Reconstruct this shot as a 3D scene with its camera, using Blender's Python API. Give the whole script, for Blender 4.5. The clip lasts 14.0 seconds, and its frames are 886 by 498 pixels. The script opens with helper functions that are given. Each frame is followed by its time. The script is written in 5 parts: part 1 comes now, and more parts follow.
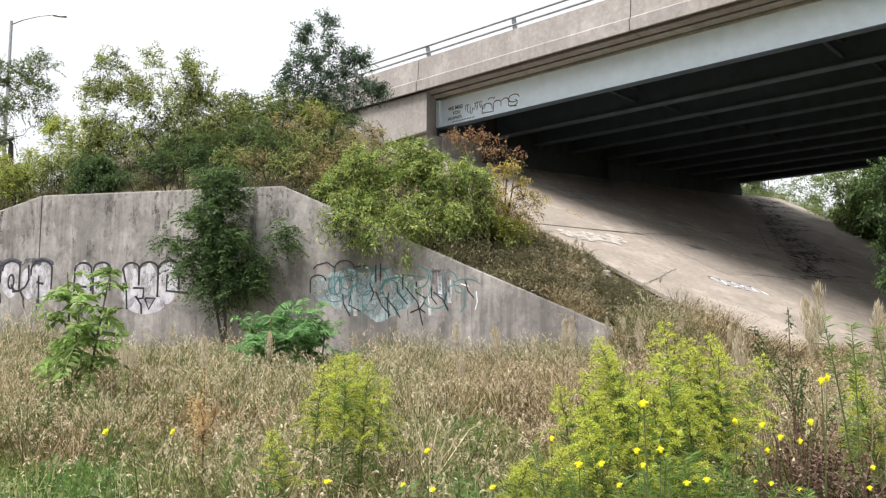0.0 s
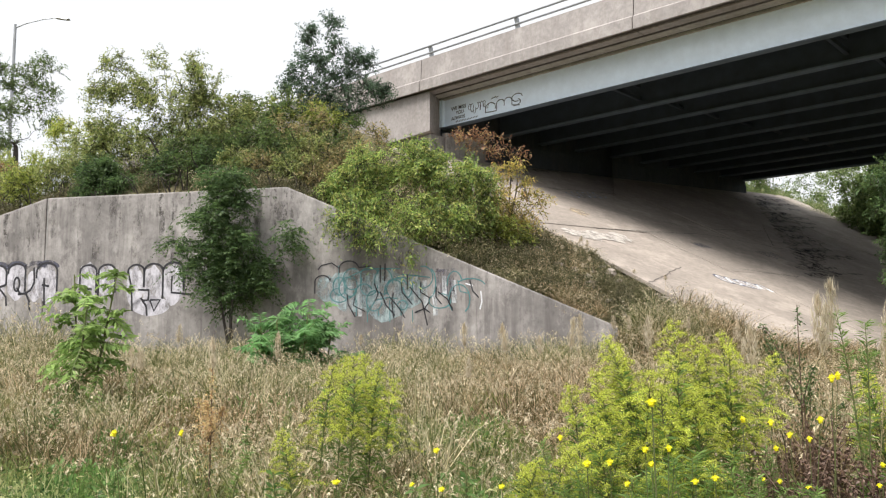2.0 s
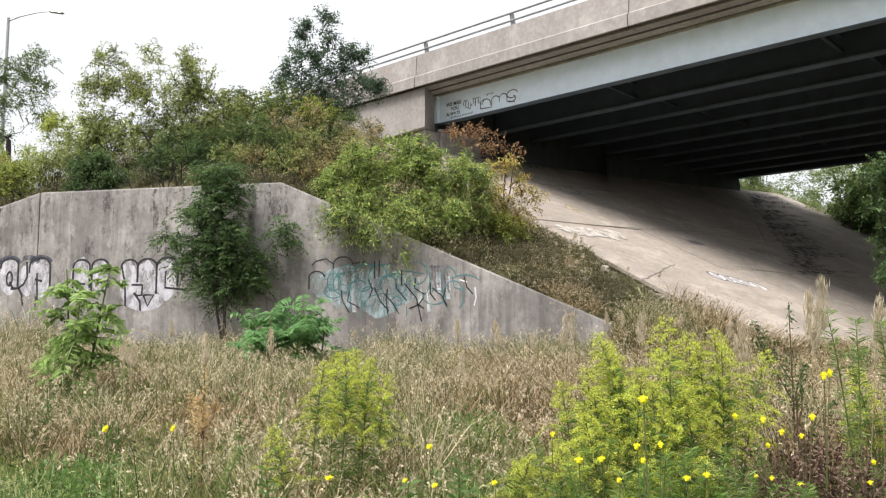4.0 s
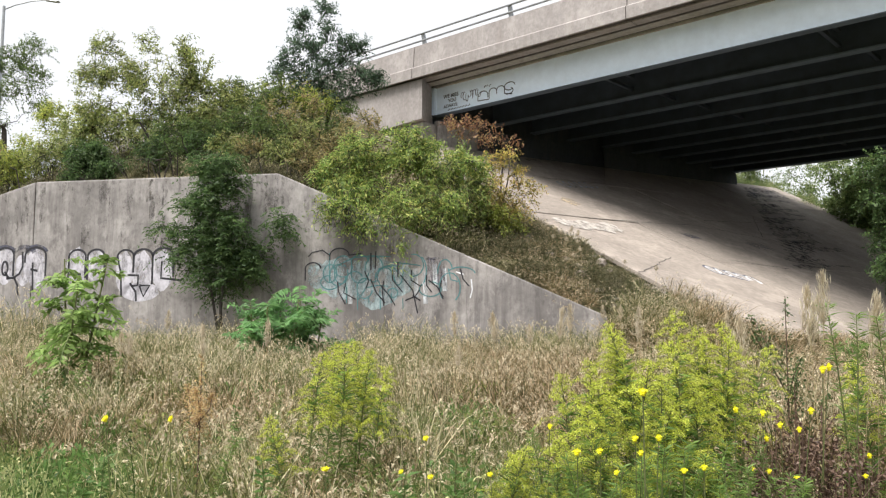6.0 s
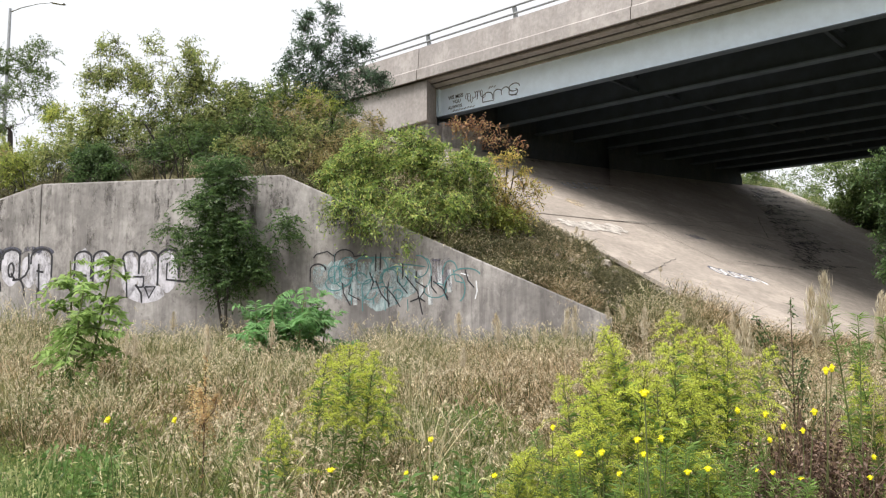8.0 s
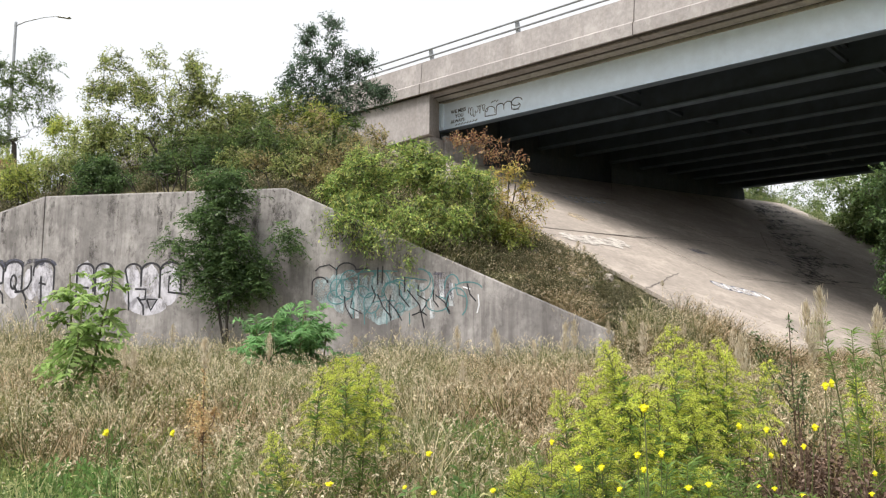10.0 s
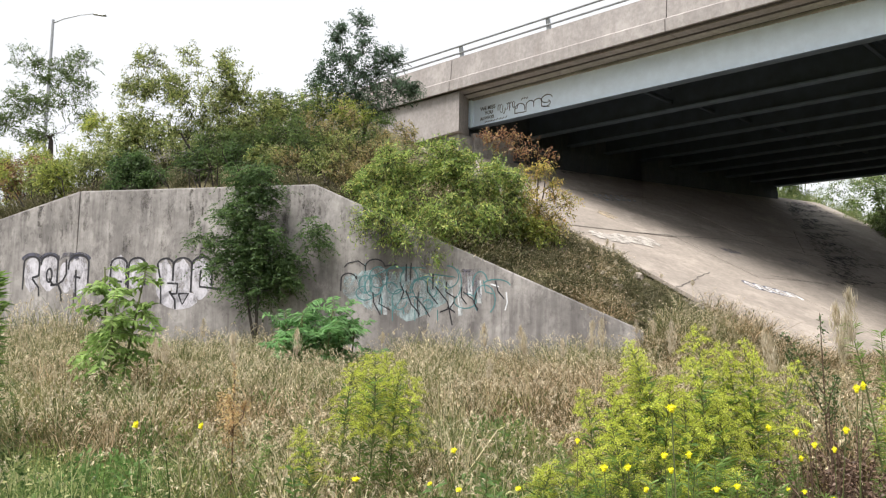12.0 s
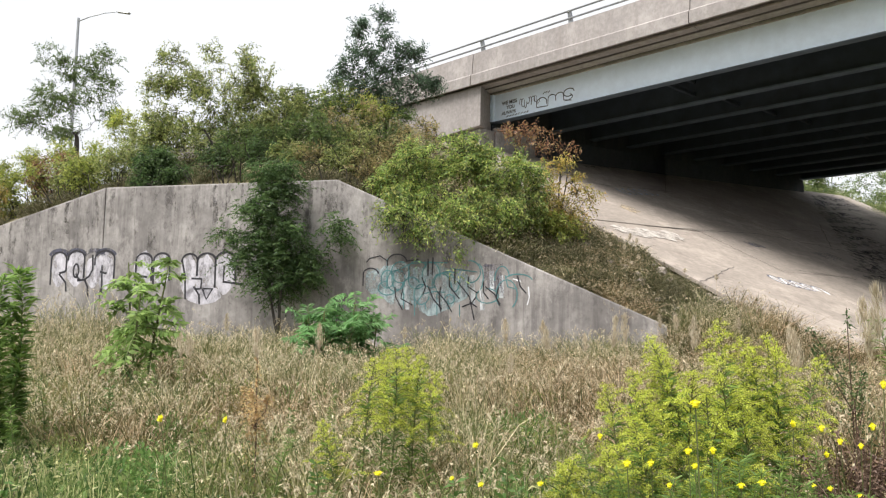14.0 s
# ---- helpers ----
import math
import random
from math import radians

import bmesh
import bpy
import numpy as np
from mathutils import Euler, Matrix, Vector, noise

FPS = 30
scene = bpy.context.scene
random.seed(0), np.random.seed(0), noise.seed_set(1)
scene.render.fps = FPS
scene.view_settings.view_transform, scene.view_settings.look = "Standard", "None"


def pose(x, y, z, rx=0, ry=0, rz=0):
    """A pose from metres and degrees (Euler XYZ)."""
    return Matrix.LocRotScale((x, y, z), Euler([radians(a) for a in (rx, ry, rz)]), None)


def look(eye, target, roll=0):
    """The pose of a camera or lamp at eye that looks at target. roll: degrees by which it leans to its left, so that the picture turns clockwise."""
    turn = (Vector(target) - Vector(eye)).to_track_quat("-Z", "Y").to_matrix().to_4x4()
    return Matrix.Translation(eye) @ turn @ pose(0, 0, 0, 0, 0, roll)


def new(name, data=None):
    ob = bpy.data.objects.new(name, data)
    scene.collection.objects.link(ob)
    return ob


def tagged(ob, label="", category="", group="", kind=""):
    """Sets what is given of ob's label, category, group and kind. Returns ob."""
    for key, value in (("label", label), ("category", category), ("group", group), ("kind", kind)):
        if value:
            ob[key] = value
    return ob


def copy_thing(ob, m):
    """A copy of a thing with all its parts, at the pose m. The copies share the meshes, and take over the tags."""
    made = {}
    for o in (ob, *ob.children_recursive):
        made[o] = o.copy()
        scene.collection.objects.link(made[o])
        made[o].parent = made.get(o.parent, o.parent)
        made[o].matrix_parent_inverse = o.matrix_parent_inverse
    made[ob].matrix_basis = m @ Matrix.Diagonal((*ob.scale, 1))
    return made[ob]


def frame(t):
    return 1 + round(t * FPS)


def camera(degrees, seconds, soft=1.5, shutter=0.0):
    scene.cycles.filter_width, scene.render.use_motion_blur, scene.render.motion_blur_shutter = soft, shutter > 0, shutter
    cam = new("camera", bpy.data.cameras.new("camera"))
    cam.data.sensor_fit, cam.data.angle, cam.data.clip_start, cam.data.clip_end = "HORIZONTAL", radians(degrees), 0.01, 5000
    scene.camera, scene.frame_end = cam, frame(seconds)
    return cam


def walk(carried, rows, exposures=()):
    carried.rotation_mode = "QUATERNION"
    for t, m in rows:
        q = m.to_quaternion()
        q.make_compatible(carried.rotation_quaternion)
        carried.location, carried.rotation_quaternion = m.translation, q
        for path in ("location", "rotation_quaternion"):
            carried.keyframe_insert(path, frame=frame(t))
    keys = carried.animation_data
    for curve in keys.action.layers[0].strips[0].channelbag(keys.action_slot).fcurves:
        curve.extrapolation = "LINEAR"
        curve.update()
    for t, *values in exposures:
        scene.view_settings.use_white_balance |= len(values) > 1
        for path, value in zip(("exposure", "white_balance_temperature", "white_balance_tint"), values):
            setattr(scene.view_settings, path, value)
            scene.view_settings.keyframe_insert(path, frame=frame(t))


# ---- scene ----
EYE = 1.6
cam = camera(57.8, 14.0, soft=1.2)
walk(cam, [
    (0.0, pose(0, 0, EYE, 96.000, -0.000, 0.000)),
    (0.5, pose(0, 0, EYE, 96.065, -0.019, 0.114)),
    (1.0, pose(0, 0, EYE, 96.152, 0.198, 0.327)),
    (1.5, pose(0, 0, EYE, 96.087, 0.282, 0.300)),
    (2.0, pose(0, 0, EYE, 95.986, 0.369, 0.343)),
    (2.5, pose(0, 0, EYE, 95.903, 0.362, 0.301)),
    (3.0, pose(0, 0, EYE, 95.831, 0.316, -0.028)),
    (5.5, pose(0, 0, EYE, 95.315, -0.008, -0.091)),
    (6.0, pose(0, 0, EYE, 95.149, -0.136, -0.361)),
    (6.5, pose(0, 0, EYE, 95.170, -0.273, -0.278)),
    (7.0, pose(0, 0, EYE, 95.189, -0.088, 0.087)),
    (9.5, pose(0, 0, EYE, 95.765, -0.143, -0.200)),
    (10.0, pose(0, 0, EYE, 96.207, -0.336, 0.115)),
    (10.5, pose(0, 0, EYE, 96.508, -0.827, 0.564)),
    (11.0, pose(0, 0, EYE, 96.478, -1.198, 1.438)),
    (11.5, pose(0, 0, EYE, 96.167, -1.266, 2.003)),
    (12.0, pose(0, 0, EYE, 95.972, -1.005, 2.087)),
    (12.5, pose(0, 0, EYE, 95.821, -1.029, 1.984)),
    (13.0, pose(0, 0, EYE, 95.822, -0.870, 2.207)),
    (13.5, pose(0, 0, EYE, 95.820, -0.871, 2.846)),
    (14.0, pose(0, 0, EYE, 95.578, -1.024, 3.650)),
], exposures=[(0.0, 0.70), (14.0, 0.69)])

# ---- light: a bright overcast sky and a weak wide sun ----
SUN_UP, SUN_TURN = 64, 222
world = bpy.data.worlds.new("overcast")
scene.world = world
world.use_nodes = True
wn, wl = world.node_tree.nodes, world.node_tree.links
sky = wn.new("ShaderNodeTexSky")
sky.sky_type, sky.sun_disc = "NISHITA", False
sky.sun_elevation, sky.sun_rotation = radians(SUN_UP), radians(SUN_TURN)
sky.air_density, sky.dust_density = 1.0, 4.0
grey = wn.new("ShaderNodeHueSaturation")
grey.inputs["Saturation"].default_value = 0.25
cover = wn.new("ShaderNodeMix")
cover.data_type = "RGBA"
cover.inputs["Factor"].default_value = 0.75
cover.inputs["B"].default_value = (11.0, 11.2, 11.6, 1)
wl.new(sky.outputs[0], grey.inputs["Color"])
wl.new(grey.outputs[0], cover.inputs["A"])
wl.new(cover.outputs["Result"], wn["Background"].inputs[0])
wn["Background"].inputs[1].default_value = 0.07
sun = new("sun", bpy.data.lights.new("sun", "SUN"))
sun.data.energy, sun.data.angle, sun.data.color = 4.0, radians(32), (1.0, 0.965, 0.92)
sun.matrix_world = look((-12, -13, 36), (0, 0, 0))


# ---- materials ----
def nodes_of(name):
    m = bpy.data.materials.new(name)
    m.use_nodes = True
    return m, m.node_tree.nodes, m.node_tree.links, m.node_tree.nodes["Principled BSDF"]


def ramp(n, l, source, stops):
    r = n.new("ShaderNodeValToRGB")
    while len(r.color_ramp.elements) < len(stops):
        r.color_ramp.elements.new(0.5)
    for e, (p, c) in zip(r.color_ramp.elements, stops):
        e.position, e.color = p, (*c, 1)
    l.new(source, r.inputs[0])
    return r.outputs[0]


def noise_of(n, l, scale, detail=4.0, stretch=(1, 1, 1), rough=0.6):
    c = n.new("ShaderNodeTexCoord")
    m = n.new("ShaderNodeMapping")
    m.inputs["Scale"].default_value = stretch
    t = n.new("ShaderNodeTexNoise")
    t.inputs["Scale"].default_value, t.inputs["Detail"].default_value, t.inputs["Roughness"].default_value = scale, detail, rough
    l.new(c.outputs["Object"], m.inputs[0])
    l.new(m.outputs[0], t.inputs["Vector"])
    return t.outputs[0]


def blend(n, l, a, b, factor, kind="MIX"):
    m = n.new("ShaderNodeMix")
    m.data_type, m.blend_type = "RGBA", kind
    for key, value in (("A", a), ("B", b), ("Factor", factor)):
        if isinstance(value, (tuple, float, int)):
            m.inputs[key].default_value = (*value, 1) if isinstance(value, tuple) else value
        else:
            l.new(value, m.inputs[key])
    return m.outputs["Result"]


def bumped(n, l, p, height, strength, distance=0.02):
    b = n.new("ShaderNodeBump")
    b.inputs["Strength"].default_value, b.inputs["Distance"].default_value = strength, distance
    l.new(height, b.inputs["Height"])
    l.new(b.outputs[0], p.inputs["Normal"])


def concrete(name, dark, light, streak=0.5, stain=(0.12, 0.11, 0.1), blotch=0.45):
    m, n, l, p = nodes_of(name)
    base = ramp(n, l, noise_of(n, l, blotch, 6), [(0.3, dark), (0.7, light)])
    fine = ramp(n, l, noise_of(n, l, 9, 6), [(0.3, (0.72,) * 3), (0.7, (1.1,) * 3)])
    c = blend(n, l, base, fine, 0.8, "MULTIPLY")
    runs = ramp(n, l, noise_of(n, l, 1.0, 5, (2.6, 2.6, 0.22), 0.7), [(0.45, (0, 0, 0)), (0.62, (streak * 0.85,) * 3)])
    patchy = ramp(n, l, noise_of(n, l, 0.55, 6), [(0.40, (0.15,) * 3), (0.60, (1, 1, 1))])
    c = blend(n, l, c, stain, blend(n, l, runs, patchy, 1.0, "MULTIPLY"))
    thin = ramp(n, l, noise_of(n, l, 1.0, 4, (8, 8, 0.4), 0.65), [(0.49, (0, 0, 0)), (0.66, (streak * 0.7,) * 3)])
    thin = blend(n, l, thin, ramp(n, l, noise_of(n, l, 0.8, 5), [(0.42, (0, 0, 0)), (0.62, (1, 1, 1))]), 1.0, "MULTIPLY")
    specks = ramp(n, l, noise_of(n, l, 6, 9, (1, 1, 0.8), 0.8), [(0.54, (0, 0, 0)), (0.63, (streak * 0.6,) * 3)])
    c = blend(n, l, c, stain, specks)
    c = blend(n, l, c, stain, thin)
    pale = ramp(n, l, noise_of(n, l, 1.3, 7, (1, 1, 0.6), 0.75), [(0.52, (0, 0, 0)), (0.62, (0.4,) * 3)])
    c = blend(n, l, c, tuple(min(x * 1.3, 0.8) for x in light), pale)
    l.new(c, p.inputs["Base Color"])
    p.inputs["Roughness"].default_value = 0.9
    bumped(n, l, p, noise_of(n, l, 26, 6), 0.35, 0.012)
    return m


def leafy(name, a, b, c=None, through_light=0.5, gloss=0.5):
    m, n, l, p = nodes_of(name)
    g = n.new("ShaderNodeNewGeometry")
    stops = [(0.0, a), (1.0, b)] if c is None else [(0.0, a), (0.6, b), (1.0, c)]
    col = ramp(n, l, g.outputs["Random Per Island"], stops)
    col = blend(n, l, col, ramp(n, l, noise_of(n, l, 2.0, 3), [(0.3, (0.55,) * 3), (0.7, (1.3,) * 3)]), 1.0, "MULTIPLY")
    l.new(col, p.inputs["Base Color"])
    p.inputs["Roughness"].default_value = gloss
    p.inputs["Specular IOR Level"].default_value = 0.3
    t = n.new("ShaderNodeBsdfTranslucent")
    l.new(col, t.inputs[0])
    mix = n.new("ShaderNodeMixShader")
    mix.inputs[0].default_value = through_light
    l.new(p.outputs[0], mix.inputs[1])
    l.new(t.outputs[0], mix.inputs[2])
    l.new(mix.outputs[0], n["Material Output"].inputs[0])
    return m


def sprayed(name, colour, cover=0.5):
    """Worn paint through which the concrete shows."""
    m, n, l, p = nodes_of(name)
    c = blend(n, l, colour, ramp(n, l, noise_of(n, l, 7, 5), [(0.3, (0.75,) * 3), (0.7, (1.15,) * 3)]), 1.0, "MULTIPLY")
    l.new(c, p.inputs["Base Color"])
    p.inputs["Roughness"].default_value = 0.75
    l.new(ramp(n, l, noise_of(n, l, 4.5, 8, (1, 1, 0.5), 0.75), [(0.62 - 0.5 * cover, (0, 0, 0)), (0.85 - 0.5 * cover, (1, 1, 1))]), p.inputs["Alpha"])
    return m


def painted(name, colour, rough=0.5, vary=0.15, metal=0.0, scale=6):
    m, n, l, p = nodes_of(name)
    c = blend(n, l, colour, ramp(n, l, noise_of(n, l, scale, 5), [(0.3, (1 - vary * 2,) * 3), (0.7, (1 + vary,) * 3)]), 1.0, "MULTIPLY")
    l.new(c, p.inputs["Base Color"])
    p.inputs["Roughness"].default_value, p.inputs["Metallic"].default_value = rough, metal
    bumped(n, l, p, noise_of(n, l, 40, 3), 0.1, 0.005)
    return m


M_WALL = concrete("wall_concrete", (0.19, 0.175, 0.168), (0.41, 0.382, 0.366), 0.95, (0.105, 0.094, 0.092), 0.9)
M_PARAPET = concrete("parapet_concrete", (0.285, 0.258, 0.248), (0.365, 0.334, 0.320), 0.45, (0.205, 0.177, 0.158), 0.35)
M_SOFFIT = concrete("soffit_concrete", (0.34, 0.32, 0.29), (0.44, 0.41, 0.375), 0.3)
# concrete whose colour holds the shade under the deck
M_SHADED_CONCRETE = concrete("shaded_concrete", (0.031, 0.038, 0.047), (0.052, 0.062, 0.075), 0.3)
M_PAVING = concrete("paving_concrete", (0.25, 0.215, 0.186), (0.385, 0.332, 0.288), 0.25, (0.128, 0.111, 0.093), 0.5)
M_GROOVE_SHADE = painted("groove_shade_paint", (0.075, 0.062, 0.053), 0.9, 0.3, scale=4)
M_JOINT = painted("joint_dark", (0.07, 0.06, 0.055), 0.9)
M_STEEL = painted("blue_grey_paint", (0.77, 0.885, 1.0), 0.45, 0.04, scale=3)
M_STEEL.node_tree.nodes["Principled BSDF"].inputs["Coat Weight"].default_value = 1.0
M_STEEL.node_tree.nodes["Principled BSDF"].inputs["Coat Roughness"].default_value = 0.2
# girder paint darkened for the shade under the deck, flanges a little less
M_STEEL_SHADED = painted("shaded_steel_paint", (0.036, 0.050, 0.068), 0.7, 0.15, scale=2)
M_FLANGE_SHADED = painted("shaded_flange_paint", (0.105, 0.137, 0.178), 0.7, 0.15, scale=2)
M_RAIL = painted("galvanised_steel", (0.32, 0.33, 0.34), 0.45, 0.1, 0.6)
M_ROAD = painted("asphalt", (0.05, 0.05, 0.052), 0.9, 0.2)
M_BARK = painted("bark", (0.05, 0.042, 0.035), 0.9, 0.3, scale=14)
M_STEM = painted("green_stem", (0.13, 0.15, 0.05), 0.7, 0.25, scale=12)
M_STEM_BROWN = painted("brown_stem", (0.12, 0.075, 0.05), 0.8, 0.25, scale=12)


def soil(name, stops):
    m, n, l, p = nodes_of(name)
    c = ramp(n, l, noise_of(n, l, 1.6, 8), stops)
    c = blend(n, l, c, ramp(n, l, noise_of(n, l, 22, 4), [(0.3, (0.5,) * 3), (0.7, (1.35,) * 3)]), 1.0, "MULTIPLY")
    l.new(c, p.inputs["Base Color"])
    p.inputs["Roughness"].default_value = 0.95
    bumped(n, l, p, noise_of(n, l, 12, 6), 0.8, 0.06)
    return m


M_GROUND = soil("meadow_soil", [(0.3, (0.06, 0.05, 0.025)), (0.55, (0.10, 0.10, 0.035)), (0.75, (0.17, 0.13, 0.07))])
M_BANK = soil("weedy_bank", [(0.3, (0.05, 0.055, 0.02)), (0.55, (0.11, 0.095, 0.045)), (0.75, (0.19, 0.16, 0.10))])


# ---- building helpers ----
def mesh_object(name, verts, faces, material, parent=None, smooth=False, bevel=0.0):
    me = bpy.data.meshes.new(name)
    me.from_pydata([tuple(p) for p in verts], [], [tuple(f) for f in faces])
    if bevel:
        bm = bmesh.new()
        bm.from_mesh(me)
        bmesh.ops.recalc_face_normals(bm, faces=bm.faces)
        bmesh.ops.bevel(bm, geom=list(bm.edges), offset=bevel, segments=2, affect="EDGES", profile=0.6)
        bm.to_mesh(me)
        bm.free()
    me.materials.append(material)
    if smooth:
        me.polygons.foreach_set("use_smooth", [True] * len(me.polygons))
    ob = new(name, me)
    ob.parent = parent
    return ob


def arrays_object(name, verts, quads, material, parent=None, smooth=False):
    """Many small four-cornered pieces as one mesh."""
    me = bpy.data.meshes.new(name)
    verts, quads = np.asarray(verts, np.float32), np.asarray(quads, np.int32)
    me.vertices.add(len(verts))
    me.vertices.foreach_set("co", verts.ravel())
    me.loops.add(quads.size)
    me.loops.foreach_set("vertex_index", quads.ravel())
    me.polygons.add(len(quads))
    me.polygons.foreach_set("loop_start", np.arange(0, quads.size, 4, dtype=np.int32))
    me.polygons.foreach_set("loop_total", np.full(len(quads), 4, np.int32))
    me.update(calc_edges=True)
    me.materials.append(material)
    if smooth:
        me.polygons.foreach_set("use_smooth", [True] * len(me.polygons))
    ob = new(name, me)
    ob.parent = parent
    return ob


def thing(name, place=(0, 0, 0), turn=0):
    ob = new(name)
    ob.empty_display_size = 0.2
    ob.matrix_basis = pose(*place, 0, 0, turn)
    return ob


def prism(profile, along):
    """A closed outline of points, swept from one end to the other: lists of corners and faces."""
    n = len(profile)
    verts = [Vector(p) for p in profile] + [Vector(p) + Vector(along) for p in profile]
    faces = [[i, (i + 1) % n, n + (i + 1) % n, n + i] for i in range(n)]
    return verts, faces + [list(range(n))[::-1], list(range(n, 2 * n))]


def join(pieces):
    verts, faces = [], []
    for v, f in pieces:
        k = len(verts)
        verts += list(v)
        faces += [[i + k for i in face] for face in f]
    return verts, faces


def tube(points, radii, sides=6):
    """A tapered round stem along points."""
    pts = [Vector(p) for p in points]
    verts, faces = [], []
    for i, p in enumerate(pts):
        way = (pts[min(i + 1, len(pts) - 1)] - pts[max(i - 1, 0)]).normalized()
        side = way.cross(Vector((0.31, 0.95, 0.05))).normalized()
        up = side.cross(way)
        for k in range(sides):
            a = 2 * math.pi * k / sides
            verts.append(p + radii[i] * (math.cos(a) * side + math.sin(a) * up))
    for i in range(len(pts) - 1):
        for k in range(sides):
            a, b = i * sides + k, i * sides + (k + 1) % sides
            faces.append([a, b, b + sides, a + sides])
    return verts, faces


def unit(a):
    return a / np.maximum(np.linalg.norm(a, axis=-1, keepdims=True), 1e-9)


def leaf_arrays(rng, centres, length, width, ways=None, droop=0.3):
    """Pointed, slightly folded leaves at centres."""
    n = len(centres)
    if ways is None:
        ways = rng.normal(size=(n, 3))
        ways[:, 2] = ways[:, 2] * 0.5 - droop
    ways = unit(ways)
    side = unit(np.cross(ways, rng.normal(size=(n, 3)) * 0.6 + np.array([0, 0, 1.0])))
    up = np.cross(side, ways)
    ln = (length * rng.uniform(0.6, 1.25, n))[:, None]
    wd = (width * rng.uniform(0.7, 1.2, n))[:, None]
    fold = wd * rng.uniform(-0.1, 0.5, n)[:, None]
    v = np.stack([centres, centres + ways * ln * 0.45 + side * wd * 0.5 + up * fold, centres + ways * ln - up * ln * 0.12,
                  centres + ways * ln * 0.45 - side * wd * 0.5 + up * fold], 1).reshape(-1, 3)
    return v, np.arange(4 * n).reshape(n, 4)


def merged(chunks):
    verts, quads, k = [], [], 0
    for v, q in chunks:
        verts.append(v)
        quads.append(q + k)
        k += len(v)
    return np.concatenate(verts), np.concatenate(quads)


# ---- the plan: bridge axes, slope axes, wall line ----
S = Vector((-0.81, 25.0, 9.39))
TURN = radians(-42.5)
U = Vector((math.cos(TURN), math.sin(TURN), 0))
V = Vector((-math.sin(TURN), math.cos(TURN), 0))
UP = Vector((0, 0, 1))
P0 = Vector((-0.07, 25.81, 7.2))
A = Vector((0.804, 0.594, 0))
W = Vector((0.594, -0.804, 0))
FALL = 0.48
WALL_L, WALL_R, WALL_E = Vector((-8.76, 17.32, 4.6)), Vector((-3.28, 16.17, 4.6)), Vector((3.13, 14.83, 1.70))
WX = (WALL_E - WALL_L).to_2d().normalized().to_3d()
WY = Vector((-WX.y, WX.x, 0))

END, A_R = (WALL_E - WALL_L).to_2d().length, (WALL_R - WALL_L).to_2d().length


def wall_top(a):
    return 4.6 + 0.285 * a if a < 0 else 4.6 if a < A_R else 4.6 - (a - A_R) / (END - A_R) * 2.9


def bp(s, off, z):
    """A point by metres along the bridge, in from its face, and height."""
    p = S + U * s + V * off
    return Vector((p.x, p.y, z))


def sp(k, d, lift=0.0):
    """A point on the paved slope: k along, d down it."""
    p = P0 + A * k + W * d
    return Vector((p.x, p.y, 7.2 - FALL * d + lift + 0.03 * max(k, 0) * max(1 - d / 10, 0)))


def meadow(x, y):
    rise = 0.75 * min(max((y - 5) / 10, 0), 1) ** 1.3
    return rise + 0.35 * min(max((x - 1) / 6, 0), 1) * min(max((y - 7) / 7, 0), 1) + 0.08 * noise.noise((x * 0.35, y * 0.35, 0))


def bank(x, y):
    r = Vector((x, y, 0)) - P0
    d = r.x * W.x + r.y * W.y
    q = (Vector((x, y, 0)) - S)
    off = q.x * V.x + q.y * V.y
    side = max(-off, off - 18.4)
    z = min(9.3, 7.2 - FALL * d if d > -0.4 or side > -1.5 else 9.3, 9.3 - 0.43 * side)
    z += -0.03 + 0.1 * noise.noise((x * 0.6, y * 0.6, 3))
    r = Vector((x, y, 0)) - WALL_L
    a, b = r.x * WX.x + r.y * WX.y, r.x * WY.x + r.y * WY.y
    end = (WALL_E - WALL_L).to_2d().length
    if a < end:
        z = max(z, wall_top(a) - 0.1 - 0.25 * max(b - 2.5, 0))
        z = min(z, wall_top(a) - 0.08 + 0.62 * max(b - 0.25, 0))
    else:
        z = min(z, 1.64 + 0.62 * max(b - 0.25, 0) + 0.55 * (a - end))
        if b < 0:
            z += 0.9 * b / (a - end + 0.6)
    return z


def ground_at(x, y):
    r = Vector((x, y, 0)) - WALL_L
    a, b = r.x * WX.x + r.y * WX.y, r.x * WY.x + r.y * WY.y
    end = (WALL_E - WALL_L).to_2d().length
    return max(bank(x, y), meadow(x, y)) if b > 0.15 or a > end else meadow(x, y)


# ---- the ground: one sheet to the horizon ----
def grid(xs, ys, height):
    verts = [(x, y, height(x, y)) for y in ys for x in xs]
    w = len(xs)
    return verts, [[j * w + i, j * w + i + 1, (j + 1) * w + i + 1, (j + 1) * w + i] for j in range(len(ys) - 1) for i in range(w - 1)]


def spread(near, far, step):
    a = list(np.arange(-near, near + 1e-6, step))
    g, out = step, near
    while out < far:
        g *= 1.5
        out += g
        a = [-out] + a + [out]
    return a


tagged(mesh_object("ground", *grid(spread(20, 1500, 0.5), [y + 6 for y in spread(14, 1500, 0.5)], meadow), M_GROUND, smooth=True),
       "uneven meadow ground of soil and dead grass", "ground", kind="structure")

